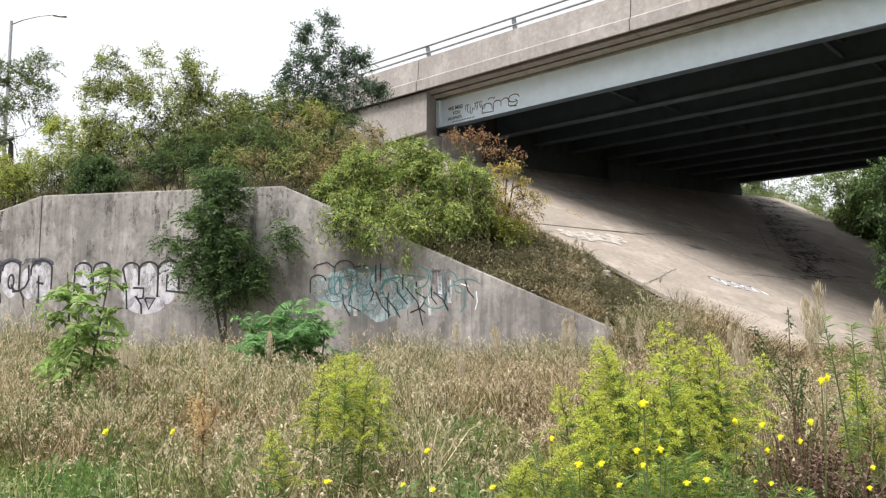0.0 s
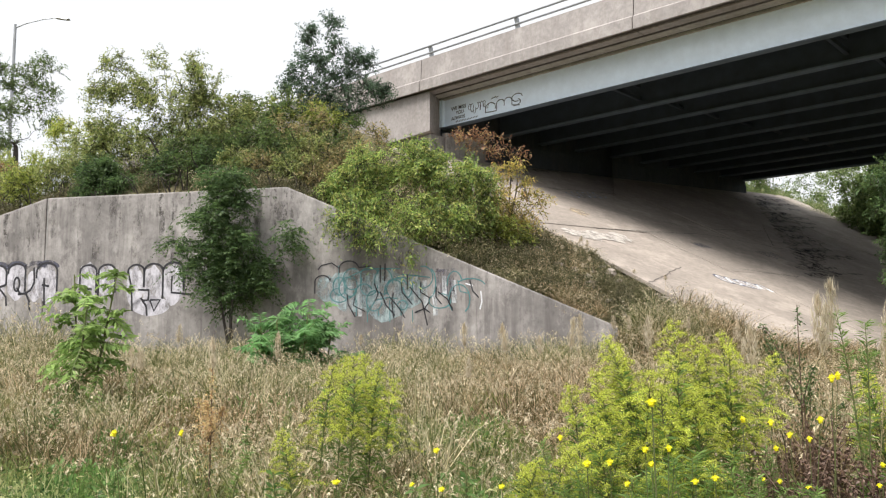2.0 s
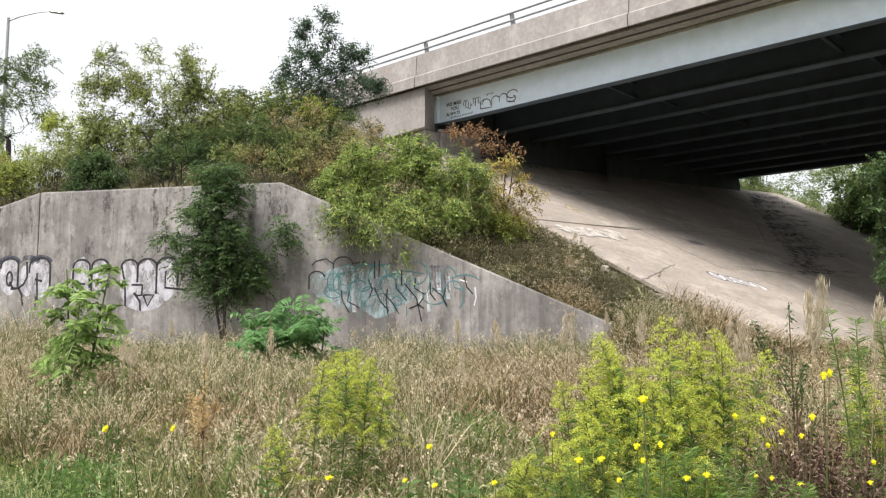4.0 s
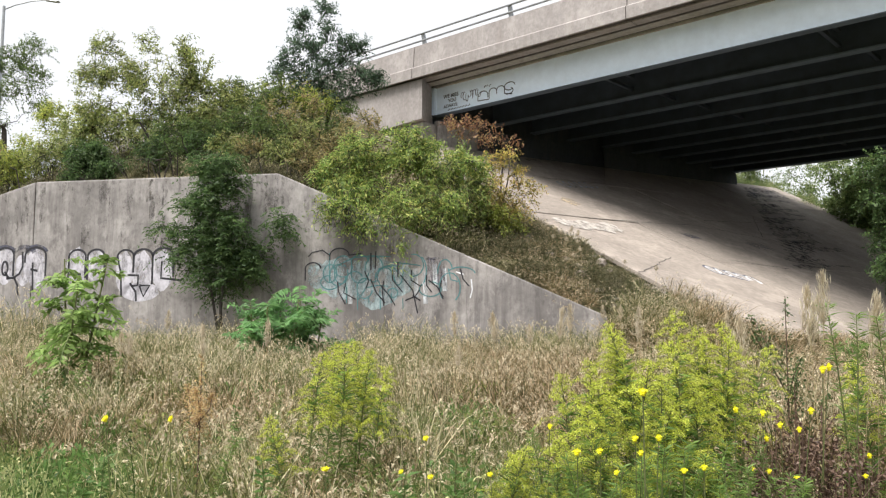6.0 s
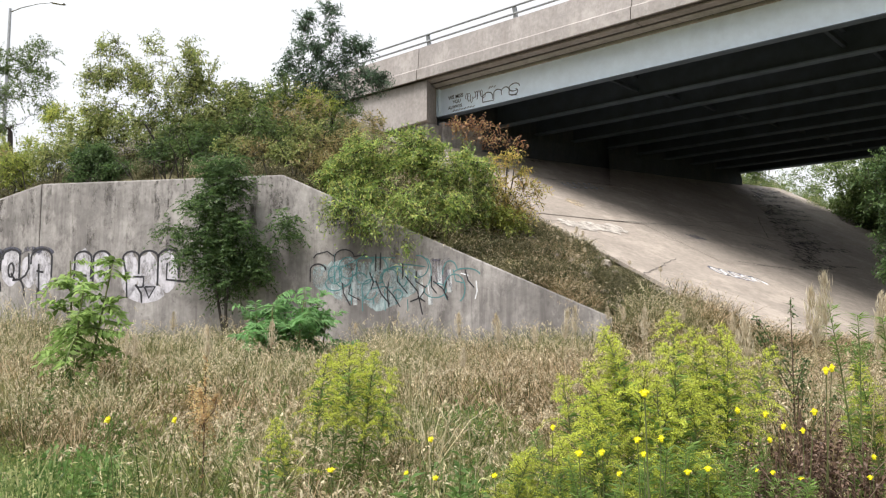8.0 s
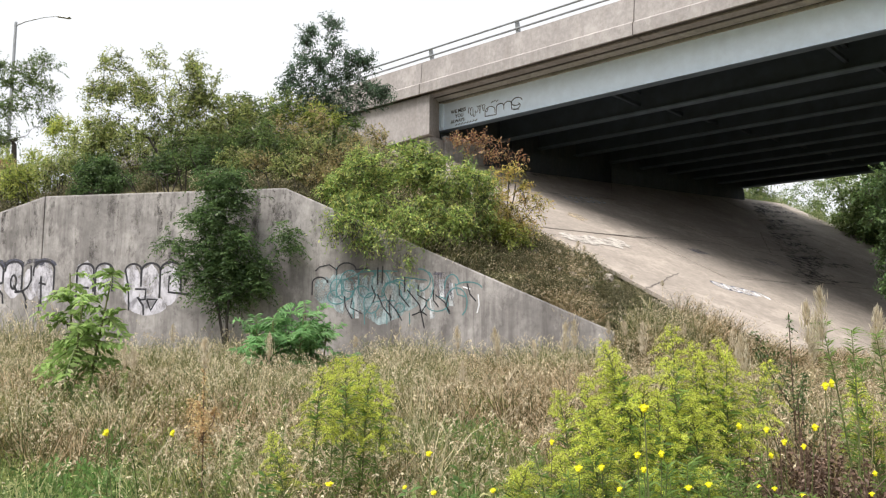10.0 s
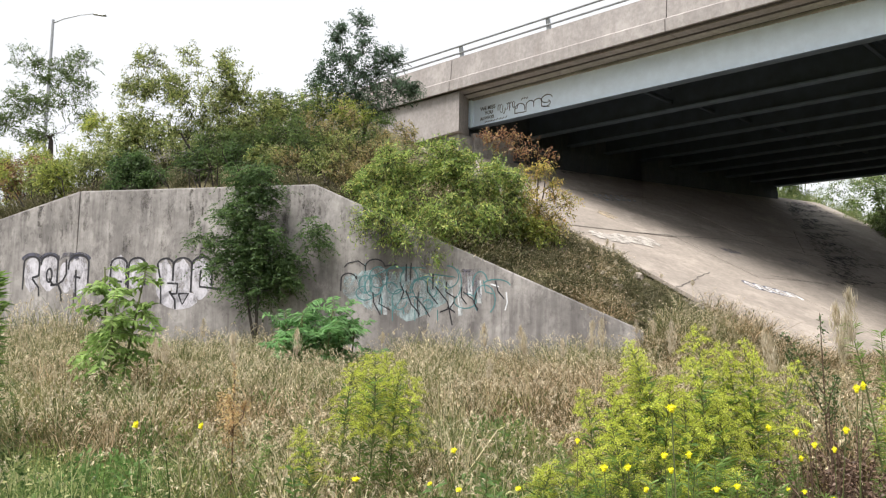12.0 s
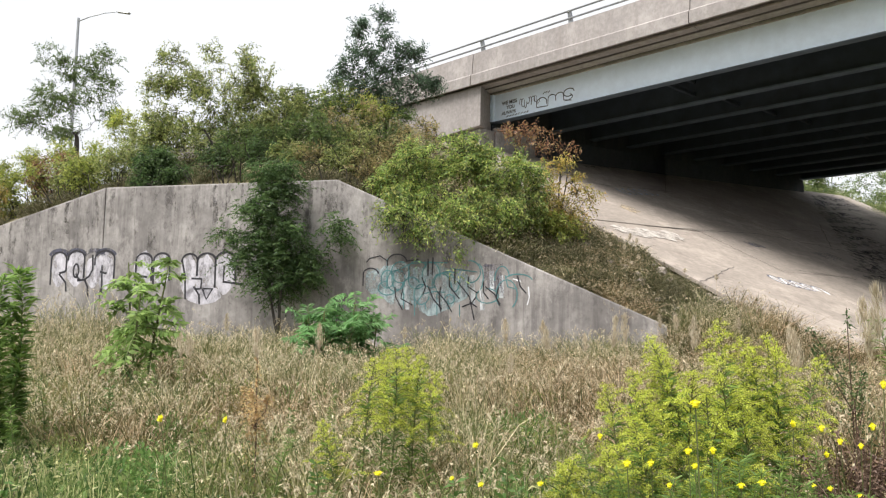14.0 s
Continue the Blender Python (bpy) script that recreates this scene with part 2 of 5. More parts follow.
cols = [-70, -45, -30, -22, -16] + list(np.arange(-12, END, 0.5)) + [END - 0.02, END] + list(np.arange(END + 0.5, END + 34, 0.6)) + [60, 90]
verts, faces = [], []
for a in cols:
    b0 = 0.2 if a < END - 0.01 else -9.0
    for j in range(70):
        b = b0 + (75 - b0) * (j / 69) ** 1.7
        p = WALL_L + WX * a + WY * b
        verts.append((p.x, p.y, bank(p.x, p.y)))
for i in range(len(cols) - 1):
    for j in range(69):
        k = i * 70 + j
        faces.append([k, k + 70, k + 71, k + 1])
tagged(mesh_object("embankment", verts, faces, M_BANK, smooth=True), "weedy earth embankment that carries the bridge approach", "embankment", kind="structure")


# ---- the retaining wall: four cast bays with a sloped top at both ends ----
wall = tagged(thing("wall_retaining"), "stained grey concrete retaining wall with sprayed lettering", "retaining wall", kind="structure")


def wall_point(a, z, out=0.0):
    p = WALL_L + WX * a - WY * out
    return Vector((p.x, p.y, z))


bays = [(-15.5, -7.2), (-7.2, 0.0), (0.0, END)]


for a0, a1 in bays:
    z0, z1 = wall_top(a0), wall_top(a1 - 1e-6)
    g = 0.008
    prof = [wall_point(a0 + g, -0.3), wall_point(a1 - g, -0.3), wall_point(a1 - g, z1)] + ([wall_point(A_R, wall_top(A_R - 0.01))] if a1 == END else []) + [wall_point(a0 + g, z0)]
    mesh_object("wall_bay", *prism(prof, WY * 0.38), M_WALL, wall, bevel=0.03)
mesh_object("joint_filler", *join([prism([wall_point(a - 0.02, 0, -0.06), wall_point(a + 0.02, 0, -0.06), wall_point(a + 0.02, wall_top(a) - 0.06, -0.06),
            wall_point(a - 0.02, wall_top(a) - 0.06, -0.06)], WY * 0.2) for a in (-7.2, 0.0)]), M_JOINT, wall)

# ---- the bridge ----
bridge = tagged(thing("bridge"), "concrete and blue-grey steel girder highway overpass", "bridge")
LONG, BACK = 46.0, -26.0
seams = [BACK, -17.0, -8.5, 0.0, 7.62, 15.2, 22.8, 30.4, 38.0, LONG]
SOFFIT = 9.28
FACE = [(0.05, 10.36), (0.0, 9.66), (-0.07, 9.62), (-0.07, SOFFIT), (-0.01, SOFFIT), (-0.01, 9.33), (0.2, 9.33), (0.2, SOFFIT),
        (0.52, SOFFIT), (0.52, 9.8), (0.27, 10.36)]
for s0, s1 in zip(seams, seams[1:]):
    mesh_object("parapet", *prism([bp(s0 + 0.012, o, z) for o, z in FACE], U * (s1 - s0 - 0.024)), M_PARAPET, bridge, bevel=0.012)
# dark strips in the drip grooves, painted as their shade
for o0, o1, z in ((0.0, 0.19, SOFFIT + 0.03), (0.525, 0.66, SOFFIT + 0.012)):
    mesh_object("groove_shade_strip", *prism([bp(BACK, o0, z), bp(BACK, o1, z), bp(BACK, o1, z + 0.04), bp(BACK, o0, z + 0.04)], U * (LONG - BACK)), M_GROOVE_SHADE, bridge)
far_side = [(18.35, 9.39), (18.35, 10.36), (18.05, 10.36), (17.9, 9.39)]
mesh_object("parapet_far", *prism([bp(BACK, o, z) for o, z in far_side], U * (LONG - BACK)), M_PARAPET, bridge)
mesh_object("deck_slab", *prism([bp(0, 1.0, 9.30), bp(0, 17.9, 9.30), bp(0, 17.9, 9.62), bp(0, 1.0, 9.62)], U * LONG), M_SHADED_CONCRETE, bridge)
mesh_object("overhang_slab", *prism([bp(BACK, 0.665, SOFFIT + 0.004), bp(BACK, 0.998, SOFFIT + 0.004), bp(BACK, 0.998, 9.62), bp(BACK, 0.665, 9.62)], U * (LONG - BACK)), M_SOFFIT, bridge)
mesh_object("approach_slab", *prism([bp(BACK, 1.002, 9.4), bp(BACK, 17.9, 9.4), bp(BACK, 17.9, 9.62), bp(BACK, 1.002, 9.62)], U * (-BACK - 0.01)), M_ROAD, bridge)
SKEW = 3.14 / 16.1
LINES = [1.12, 3.42, 5.25, 7.05, 8.9, 10.65, 12.3, 14.0, 15.65, 17.25]
# inner girders and bottom flanges take the shade-darkened paint
for i, o in enumerate(LINES):
    s0 = (-0.15 if i == 0 else 0.05) + SKEW * (o - 1.1)
    m = M_STEEL if i == 0 else M_STEEL_SHADED
    g = new("girder")
    g.parent = bridge
    g["label"] = "blue-grey painted outer plate girder" if i == 0 else "inner plate girder in paint darkened for the shade under the deck"
    low, top = (8.307, SOFFIT - 0.055) if i == 0 else (8.33, 9.08)
    for name, o0, o1, z0, z1, mm in (("web", o, o + 0.02, low, top, m), ("bottom_flange", o - (0.11 if i == 0 else 0.14), o + 0.16, 8.285, low, M_FLANGE_SHADED),
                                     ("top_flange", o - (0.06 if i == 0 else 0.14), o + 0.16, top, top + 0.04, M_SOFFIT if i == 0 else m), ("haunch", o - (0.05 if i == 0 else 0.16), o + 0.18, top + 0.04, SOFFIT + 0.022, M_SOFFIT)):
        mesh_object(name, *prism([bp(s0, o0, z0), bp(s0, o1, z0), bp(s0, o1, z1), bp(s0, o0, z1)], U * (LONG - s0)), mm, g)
    for s in ((s0 + 0.03, s0 + 0.12) if i == 0 else ()):
        mesh_object("stiffener", *prism([bp(s, o - 0.13, 8.33), bp(s, o - 0.003, 8.33), bp(s, o - 0.003, top), bp(s, o - 0.13, top)], U * 0.02), m, g)
    if i < 9:
        wide = LINES[i + 1] - o
        for s in (5.6, 11.4, 17.2, 23):
            t = s + SKEW * o
            for z in (8.5, 8.9):
                mesh_object("cross_bar", *prism([bp(t, o + 0.03, z), bp(t, o + wide - 0.01, z), bp(t, o + wide - 0.01, z + 0.1), bp(t, o + 0.03, z + 0.1)], U * 0.1), M_STEEL_SHADED, g)

# abutment: back wall, seat and the end block under the parapet
abutment = tagged(thing("abutment"), "weathered concrete bridge abutment with an end block", "abutment", kind="structure")
back = [bp(-0.02, 1.14, 6.2), bp(0.3 + SKEW * 16.2, 17.35, 6.2), bp(-0.3 + SKEW * 16.2, 17.35, 6.2), bp(-0.9, 1.14, 6.2)]
mesh_object("back_wall", *prism([p - U * 0.12 for p in back], UP * 3.19), M_SHADED_CONCRETE, abutment)
# one seat in two tones: the darker piece has deck shade in its colour
for o0, o1, m in ((1.0, 2.6, M_WALL), (2.604, 17.35, M_SHADED_CONCRETE)):
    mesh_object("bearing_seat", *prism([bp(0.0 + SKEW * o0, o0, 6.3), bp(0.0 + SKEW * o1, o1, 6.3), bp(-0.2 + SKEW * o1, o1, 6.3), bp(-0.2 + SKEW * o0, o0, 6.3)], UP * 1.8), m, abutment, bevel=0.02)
mesh_object("end_block", *prism([bp(-7.5, 0.12, 7.6), bp(0.28, 0.12, 7.98), bp(0.28, 0.12, SOFFIT - 0.003), bp(-7.5, 0.12, SOFFIT - 0.003)], V * 0.98 - U * 0.45), M_PARAPET, abutment, bevel=0.02)
mesh_object("footing_block", *prism([bp(-5.5, 0.3, 6.4), bp(0.12, 0.3, 6.4), bp(0.12, 0.3, 7.97), bp(-5.5, 0.3, 7.66)], V * 0.68), M_WALL, abutment, bevel=0.03)

# the hand rail: two round bars on raked posts
rail = tagged(thing("bridge_railing"), "grey galvanised two-bar railing on the bridge parapet", "railing")
for z, o in ((10.75, 0.12), (10.54, 0.16)):
    v, f = tube([bp(s, o, z) for s in np.arange(BACK, LONG, 1.5)], [0.032] * len(np.arange(BACK, LONG, 1.5)), 8)
    mesh_object("rail_bar", v, f, M_RAIL, rail, smooth=True)
post = None
for i in range(-7, 14):
    v, f = prism([bp(0, 0.2, 10.33), bp(0, 0.32, 10.33), bp(0, 0.2, 10.76), bp(0, 0.12, 10.76)], U * 0.11)
    if post is None:
        post = mesh_object("rail_post", v, f, M_RAIL, rail, bevel=0.008)
    else:
        post = post.copy()
        scene.collection.objects.link(post)
    post.location = U * (0.22 + 3.47 * i)

# pier and far abutment outside the view, added to block light; they carry the span on
pier = tagged(thing("unseen_pier"), "added unseen concrete wall that blocks light under the bridge", "pier", kind="structure")
mesh_object("light_block_wall", *prism([bp(20, 1, -0.5), bp(21, 1, -0.5), bp(21, 17.6, -0.5), bp(20, 17.6, -0.5)], UP * 8.78), M_WALL, pier, bevel=0.05)

# unseen bank, added to close the far end against light
far_bank = [bp(27, -6, -1), bp(27, 26, -1), bp(40, 26, 9.2), bp(40, -6, 9.2)]
tagged(mesh_object("light_block_bank", *prism(far_bank, U * 40), M_BANK), "added unseen earth bank that blocks light at the far end of the bridge", "embankment", kind="structure")

# ---- the paved slope: cast slabs with open joints ----
paving = tagged(thing("pavement_slope"), "worn concrete slope paving in cast slabs under the bridge", "slope paving", kind="structure")
d_lines, k_lines = [-0.1, 2.68, 6.35, 8.9, 13.2], [-2.0, 2.3, 6.5, 10.4, 14.3, 17.4, 20.3]
for d0, d1 in zip(d_lines, d_lines[1:]):
    for k0, k1 in zip(k_lines, k_lines[1:]):
        g = 0.016
        h = random.uniform(-0.015, 0.015)
        mesh_object("paving_slab", *prism([sp(k0 + g, d0 + g, 0.05 + h), sp(k1 - g, d0 + g, 0.05 + h), sp(k1 - g, d1 - g, 0.05 + h), sp(k0 + g, d1 - g, 0.05 + h)], UP * 0.1), M_PAVING, paving, bevel=0.012)


# ---- foliage ----
L_DARK = leafy("dark_green_leaves", (0.043, 0.085, 0.030), (0.104, 0.171, 0.061), (0.146, 0.220, 0.073))
L_MID = leafy("mid_green_leaves", (0.073, 0.122, 0.037), (0.171, 0.232, 0.073))
L_FAR = leafy("far_tree_leaves", (0.10, 0.16, 0.05), (0.22, 0.30, 0.10), (0.28, 0.33, 0.13))
L_OLIVE = leafy("olive_leaves", (0.14, 0.19, 0.06), (0.31, 0.36, 0.12), (0.45, 0.45, 0.17))
L_BROWNISH = leafy("brownish_leaves", (0.16, 0.17, 0.065), (0.34, 0.30, 0.13), (0.43, 0.31, 0.16))
L_BUSH = leafy("bright_bush_leaves", (0.15, 0.24, 0.07), (0.31, 0.42, 0.11), (0.60, 0.58, 0.19))
L_LIME = leafy("lime_leaves", (0.183, 0.244, 0.049), (0.329, 0.390, 0.085), (0.488, 0.488, 0.110))
L_YELLOW = leafy("yellowing_leaves", (0.281, 0.281, 0.070), (0.534, 0.448, 0.127), (0.589, 0.378, 0.154))
L_RED = leafy("reddening_leaves", (0.14, 0.07, 0.05), (0.34, 0.19, 0.11), (0.46, 0.36, 0.16))
L_SUMAC = leafy("sumac_leaves", (0.13, 0.27, 0.10), (0.26, 0.46, 0.18))
L_GOLD = leafy("goldenrod_florets", (0.37, 0.45, 0.07), (0.62, 0.68, 0.11), (0.82, 0.82, 0.16), through_light=0.45)
L_GOLDLEAF = leafy("goldenrod_leaves", (0.12, 0.22, 0.06), (0.28, 0.41, 0.10))
L_SAPLING = leafy("sapling_leaves", (0.191, 0.307, 0.088), (0.366, 0.498, 0.161))
L_PETAL = leafy("yellow_petals", (0.88, 0.84, 0.02), (0.92, 0.88, 0.04), through_light=0.25)
L_RUST = leafy("rusty_seed", (0.44, 0.26, 0.13), (0.78, 0.62, 0.32))
L_DEAD = leafy("dead_leaves", (0.09, 0.055, 0.04), (0.22, 0.14, 0.10), through_light=0.15)
L_STRAW = leafy("dry_grass", (0.05, 0.10, 0.025), (0.28, 0.26, 0.11), (0.92, 0.82, 0.58))
L_RUSSET = leafy("russet_grass", (0.05, 0.075, 0.022), (0.27, 0.20, 0.10), (0.84, 0.65, 0.45))
L_SEED = leafy("grass_seed_heads", (0.42, 0.32, 0.20), (0.92, 0.82, 0.61))
L_GREENGRASS = leafy("green_grass", (0.035, 0.08, 0.022), (0.20, 0.29, 0.085), (0.72, 0.68, 0.36))
L_BLUE = leafy("blue_green_leaves", (0.055, 0.098, 0.061), (0.116, 0.177, 0.104))
L_WEED = leafy("bank_weed_leaves", (0.053, 0.066, 0.027), (0.132, 0.123, 0.057), (0.299, 0.255, 0.167))
L_PLUME = leafy("pale_plume", (0.5, 0.42, 0.30), (0.85, 0.76, 0.60))
M_STRAWSTEM = painted("straw_stem", (0.4, 0.33, 0.18), 0.7)
M_DIRT_SHADE = sprayed("dirt_and_shade", (0.085, 0.08, 0.08), 0.38)
M_RUN = sprayed("dark_water_stain", (0.13, 0.117, 0.112), 0.25)
L_BROAD = leafy("broad_weed_leaves", (0.10, 0.20, 0.05), (0.22, 0.36, 0.11))
M_YOLK = painted("yellow_flower_head", (0.85, 0.72, 0.03), 0.8, 0.1)
M_INK = sprayed("black_spray_paint", (0.025, 0.024, 0.03), 0.95)
M_INK_BLUE = sprayed("blue_black_spray_paint", (0.085, 0.085, 0.12), 0.6)
M_INK_FADED = sprayed("faded_purple_spray_paint", (0.17, 0.16, 0.19), 0.42)
M_TEAL = sprayed("teal_spray_paint", (0.07, 0.20, 0.21), 0.8)
M_FILL = sprayed("lavender_spray_paint", (0.56, 0.54, 0.59), 0.6)
M_FILL_TEAL = sprayed("pale_teal_spray_paint", (0.40, 0.49, 0.51), 0.47)
M_WHITE = sprayed("white_spray_paint", (0.72, 0.73, 0.76), 0.85)
M_OLDWHITE = sprayed("old_white_paint", (0.47, 0.43, 0.39), 0.62)
M_PALEBLUE = sprayed("pale_blue_spray_paint", (0.42, 0.47, 0.56), 0.45)
M_PALEWASH = sprayed("thin_white_spray", (0.60, 0.62, 0.64), 0.55)
M_OCHRE = sprayed("ochre_stain", (0.46, 0.37, 0.25), 0.4)


def pinnate(rng, root, way, length, leaflet, pairs, slim=0.32, sags=(0.2, 0.9)):
    """One compound leaf: an arching stalk with paired leaflets."""
    way = unit(np.asarray(way, float))
    side = unit(np.cross(way, [0, 0, 1.0]))
    t = np.linspace(0.15, 1, pairs)
    sag = rng.uniform(*sags)
    droop = np.array([0, 0, -1.0])
    line = lambda s: root + way * length * s + droop * length * sag * s ** 2
    at = np.array([line(s) for s in t])
    ways, cen = [], []
    for sgn in (-1, 1):
        ways.append(side[None] * sgn + way * 0.45 + droop * rng.uniform(0.1, 0.9) + rng.normal(size=(pairs, 3)) * 0.2)
        cen.append(at)
    v, q = leaf_arrays(rng, np.concatenate(cen), leaflet, leaflet * slim, np.concatenate(ways))
    stalk = tube([line(s) for s in (0, 0.35, 0.7, 1)], [0.006, 0.005, 0.004, 0.002], 3)
    return v, q, stalk


def woody(name, place, label, category, stems, envelope, limbs, leaves, leaf, material, seed, spread_of=0.22, trunk=0.05, base_spread=0.2, fronds=0, hang=0.15, low_fork=0.75, slim=0.42):
    """A shrub or tree: stems that fork into limbs, which end all over an uneven crown; thin twigs with alternate leaves stand on the limbs.
    envelope: (cx, cy, cz, rx, ry, rz) blobs about the base."""
    rng = np.random.default_rng(seed)
    ob = tagged(thing(name, place), label, category)
    ends = []
    weight = np.array([e[3] * e[4] * e[5] for e in envelope]) ** 0.67
    weight /= weight.sum()
    for i in rng.choice(len(envelope), limbs, p=weight):
        e = np.array(envelope[i])
        d = unit(rng.normal(size=3)) * rng.uniform(0.1, 1.0) ** 0.45
        ends.append(e[:3] + d * e[3:] * rng.uniform(0.8, 1.1))
    ends = np.array(ends)
    roots = [np.array([rng.normal() * base_spread, rng.normal() * base_spread, 0]) for _ in range(stems)]
    lean = [ends[rng.integers(0, len(ends))] for _ in roots]
    forks = [np.array([*(r[:2] * 1.6 + ends[:, :2].mean(0) * 0.3 + (q[:2] - ends[:, :2].mean(0)) * (0.35 if stems > 1 else 0.0)), ends[:, 2].min() * low_fork + ends[:, 2].mean() * (1 - low_fork)]) for r, q in zip(roots, lean)]
    wood, spots, ways = [[] for _ in roots], [], []
    for i, (r, f) in enumerate(zip(roots, forks)):
        mid = (r + f) / 2 + rng.normal(size=3) * 0.06
        wood[i].append(tube([r - np.array([0, 0, 0.25]), mid, f], [trunk, trunk * 0.75, trunk * 0.55], 6))
    joints = [(r + (f - r) * t, trunk * (1 - 0.45 * t), i) for i, (r, f) in enumerate(zip(roots, forks)) for t in (0.45, 0.7, 0.85, 1.0)]
    middle = np.mean(forks, 0)
    heart = ends.mean(0)
    vigour = rng.uniform(0.35, 1.5, len(ends)) ** 1.3
    per = leaves / vigour.sum()
    step = leaf * 0.42
    for n, e in enumerate(ends[np.argsort(np.linalg.norm(ends - middle, axis=1))]):
        places = np.array([j[0] for j in joints])
        cost = np.linalg.norm(places - e, axis=1) + 0.7 * np.maximum(places[:, 2] - e[2] + 0.1, 0) + rng.uniform(0, 0.15, len(places))
        a, thick, own = joints[int(np.argmin(cost))]
        thick = min(thick * 0.85, trunk * 0.6)
        far = np.linalg.norm(e - a)
        m1 = a + (e - a) * 0.4 + np.array([0, 0, -0.05]) * far + rng.normal(size=3) * 0.05 * far
        m2 = a + (e - a) * 0.75 + rng.normal(size=3) * 0.06 * far + np.array([0, 0, 0.03]) * far
        wood[own].append(tube([a, m1, m2, e], [thick, thick * 0.8, thick * 0.6, thick * 0.35], 5))
        joints += [(m1, thick * 0.8, own), (m2, thick * 0.6, own), (e, thick * 0.4, own)]
        todo = int(per * vigour[n])
        while todo > 0:
            t = rng.uniform(0.1, 1)
            base = m1 + (m2 - m1) * t * 2 if t < 0.5 else m2 + (e - m2) * (t * 2 - 1)
            way = unit((e - heart) * 0.5 / (np.linalg.norm(e - heart) + 0.1) + unit(rng.normal(size=3)) + np.array([0, 0, 0.35]))
            ln = spread_of * rng.uniform(0.7, 2.0)
            k = min(max(int(ln / step), 3), todo + 2)
            s = np.linspace(0.2, 1, k)[:, None]
            sag = np.array([0, 0, -1.0]) * ln * hang * rng.uniform(0.3, 2.2)
            pts = base + way * ln * s + sag * s ** 2
            side = unit(np.cross(way, rng.normal(size=3)))
            flip = np.where(np.arange(k) % 2, 1.0, -1.0)[:, None]
            spots.append(pts)
            ways.append(way * 0.55 + side * flip + rng.normal(size=(k, 3)) * 0.35 + np.array([0, 0, -0.35]))
            if rng.random() < 0.6:
                wood[own].append(tube([base, base + way * ln * 0.5 + sag * 0.25, base + way * ln + sag], [0.006, 0.0045, 0.002], 3))
            todo -= k
    for pieces in wood:
        mesh_object("trunk" if category == "tree" else "stem", *join(pieces), M_BARK, ob)
    v, q = leaf_arrays(rng, np.concatenate(spots), leaf, leaf * slim, np.concatenate(ways))
    if fronds:
        sprays = [(v, q)]
        for e in ends:
            for _ in range(fronds):
                a = rng.uniform(0, 6.283)
                fv, fq, _ = pinnate(rng, e + rng.normal(size=3) * 0.1, (math.cos(a), math.sin(a) - 0.3, rng.uniform(-0.3, 0.7)), rng.uniform(0.3, 0.5), leaf * 1.35, 8)
                sprays.append((fv, fq))
        v, q = merged(sprays)
    tagged(arrays_object("crown", v, q, material, ob), kind="stuff")
    return ob


swaying = []


def sways(ob, strength):
    swaying.append((ob, strength))
    return ob


def on_ground(x, y, sink=0.0):
    return (x, y, ground_at(x, y) - sink)


# big bright bush on the slope, hanging over the wall
sways(woody("bush", (-0.65, 16.4, 3.25), "large bright green bush with yellowing leaves hanging over the retaining wall", "bush", 9,
            [(-1.58, 0, 1.44, 0.3, 0.32, 0.4), (-1.05, 0.1, 1.89, 0.54, 0.5, 0.35), (-0.38, 0.1, 2.33, 0.21, 0.22, 0.28), (-0.12, 0.1, 1.74, 0.58, 0.6, 0.4), (0.49, 0, 1.45, 0.56, 0.6, 0.47),
             (1.13, 0, 1.22, 0.44, 0.4, 0.42), (-1.4, -0.2, 0.74, 0.44, 0.4, 0.47), (-0.94, -0.1, 0.98, 0.58, 0.6, 0.52), (-0.25, -0.1, 0.86, 0.64, 0.7, 0.56), (-0.93, -0.85, 0.36, 0.47, 0.25, 0.36),
             (-0.19, -0.95, 0.42, 0.52, 0.25, 0.34), (-0.1, -1.0, -0.1, 0.14, 0.1, 0.24), (0.1, 0.1, 2.1, 0.5, 0.4, 0.28), (0.75, 0.1, 1.88, 0.45, 0.4, 0.26), (1.25, 0, 1.62, 0.35, 0.35, 0.24), (0.56, -0.4, 0.64, 0.58, 0.6, 0.47), (1.2, -0.3, 0.7, 0.5, 0.4, 0.4), (-1.3, -0.85, 0.75, 0.4, 0.25, 0.4)],
            400, 27000, 0.1, L_BUSH, 11, 0.22, 0.035, hang=0.4, slim=0.3), 0.25)
sways(woody("shrub", (1.1, 17.6, 3.9), "sparse shrub with reddening autumn leaves on the bank", "shrub", 4,
            [(-0.39, 0, 2.03, 0.35, 0.28, 0.28), (0.05, 0, 1.78, 0.38, 0.3, 0.33), (0.49, 0, 1.72, 0.18, 0.14, 0.15), (-0.83, 0, 2.1, 0.23, 0.18, 0.18)], 44, 800, 0.085, L_RED, 12, 0.13, 0.02), 0.4)
sways(woody("shrub", (1.5, 17.0, 3.5), "shrub with yellow and rusty leaves on the bank", "shrub", 6,
            [(-0.1, 0, 1.4, 0.45, 0.35, 0.36), (0.2, 0, 0.9, 0.42, 0.3, 0.34), (-0.5, 0, 1.0, 0.5, 0.4, 0.42), (-0.1, 0, 0.5, 0.5, 0.35, 0.3)], 100, 3400, 0.09, L_YELLOW, 13, 0.2, 0.018, hang=0.35, slim=0.3), 0.35)
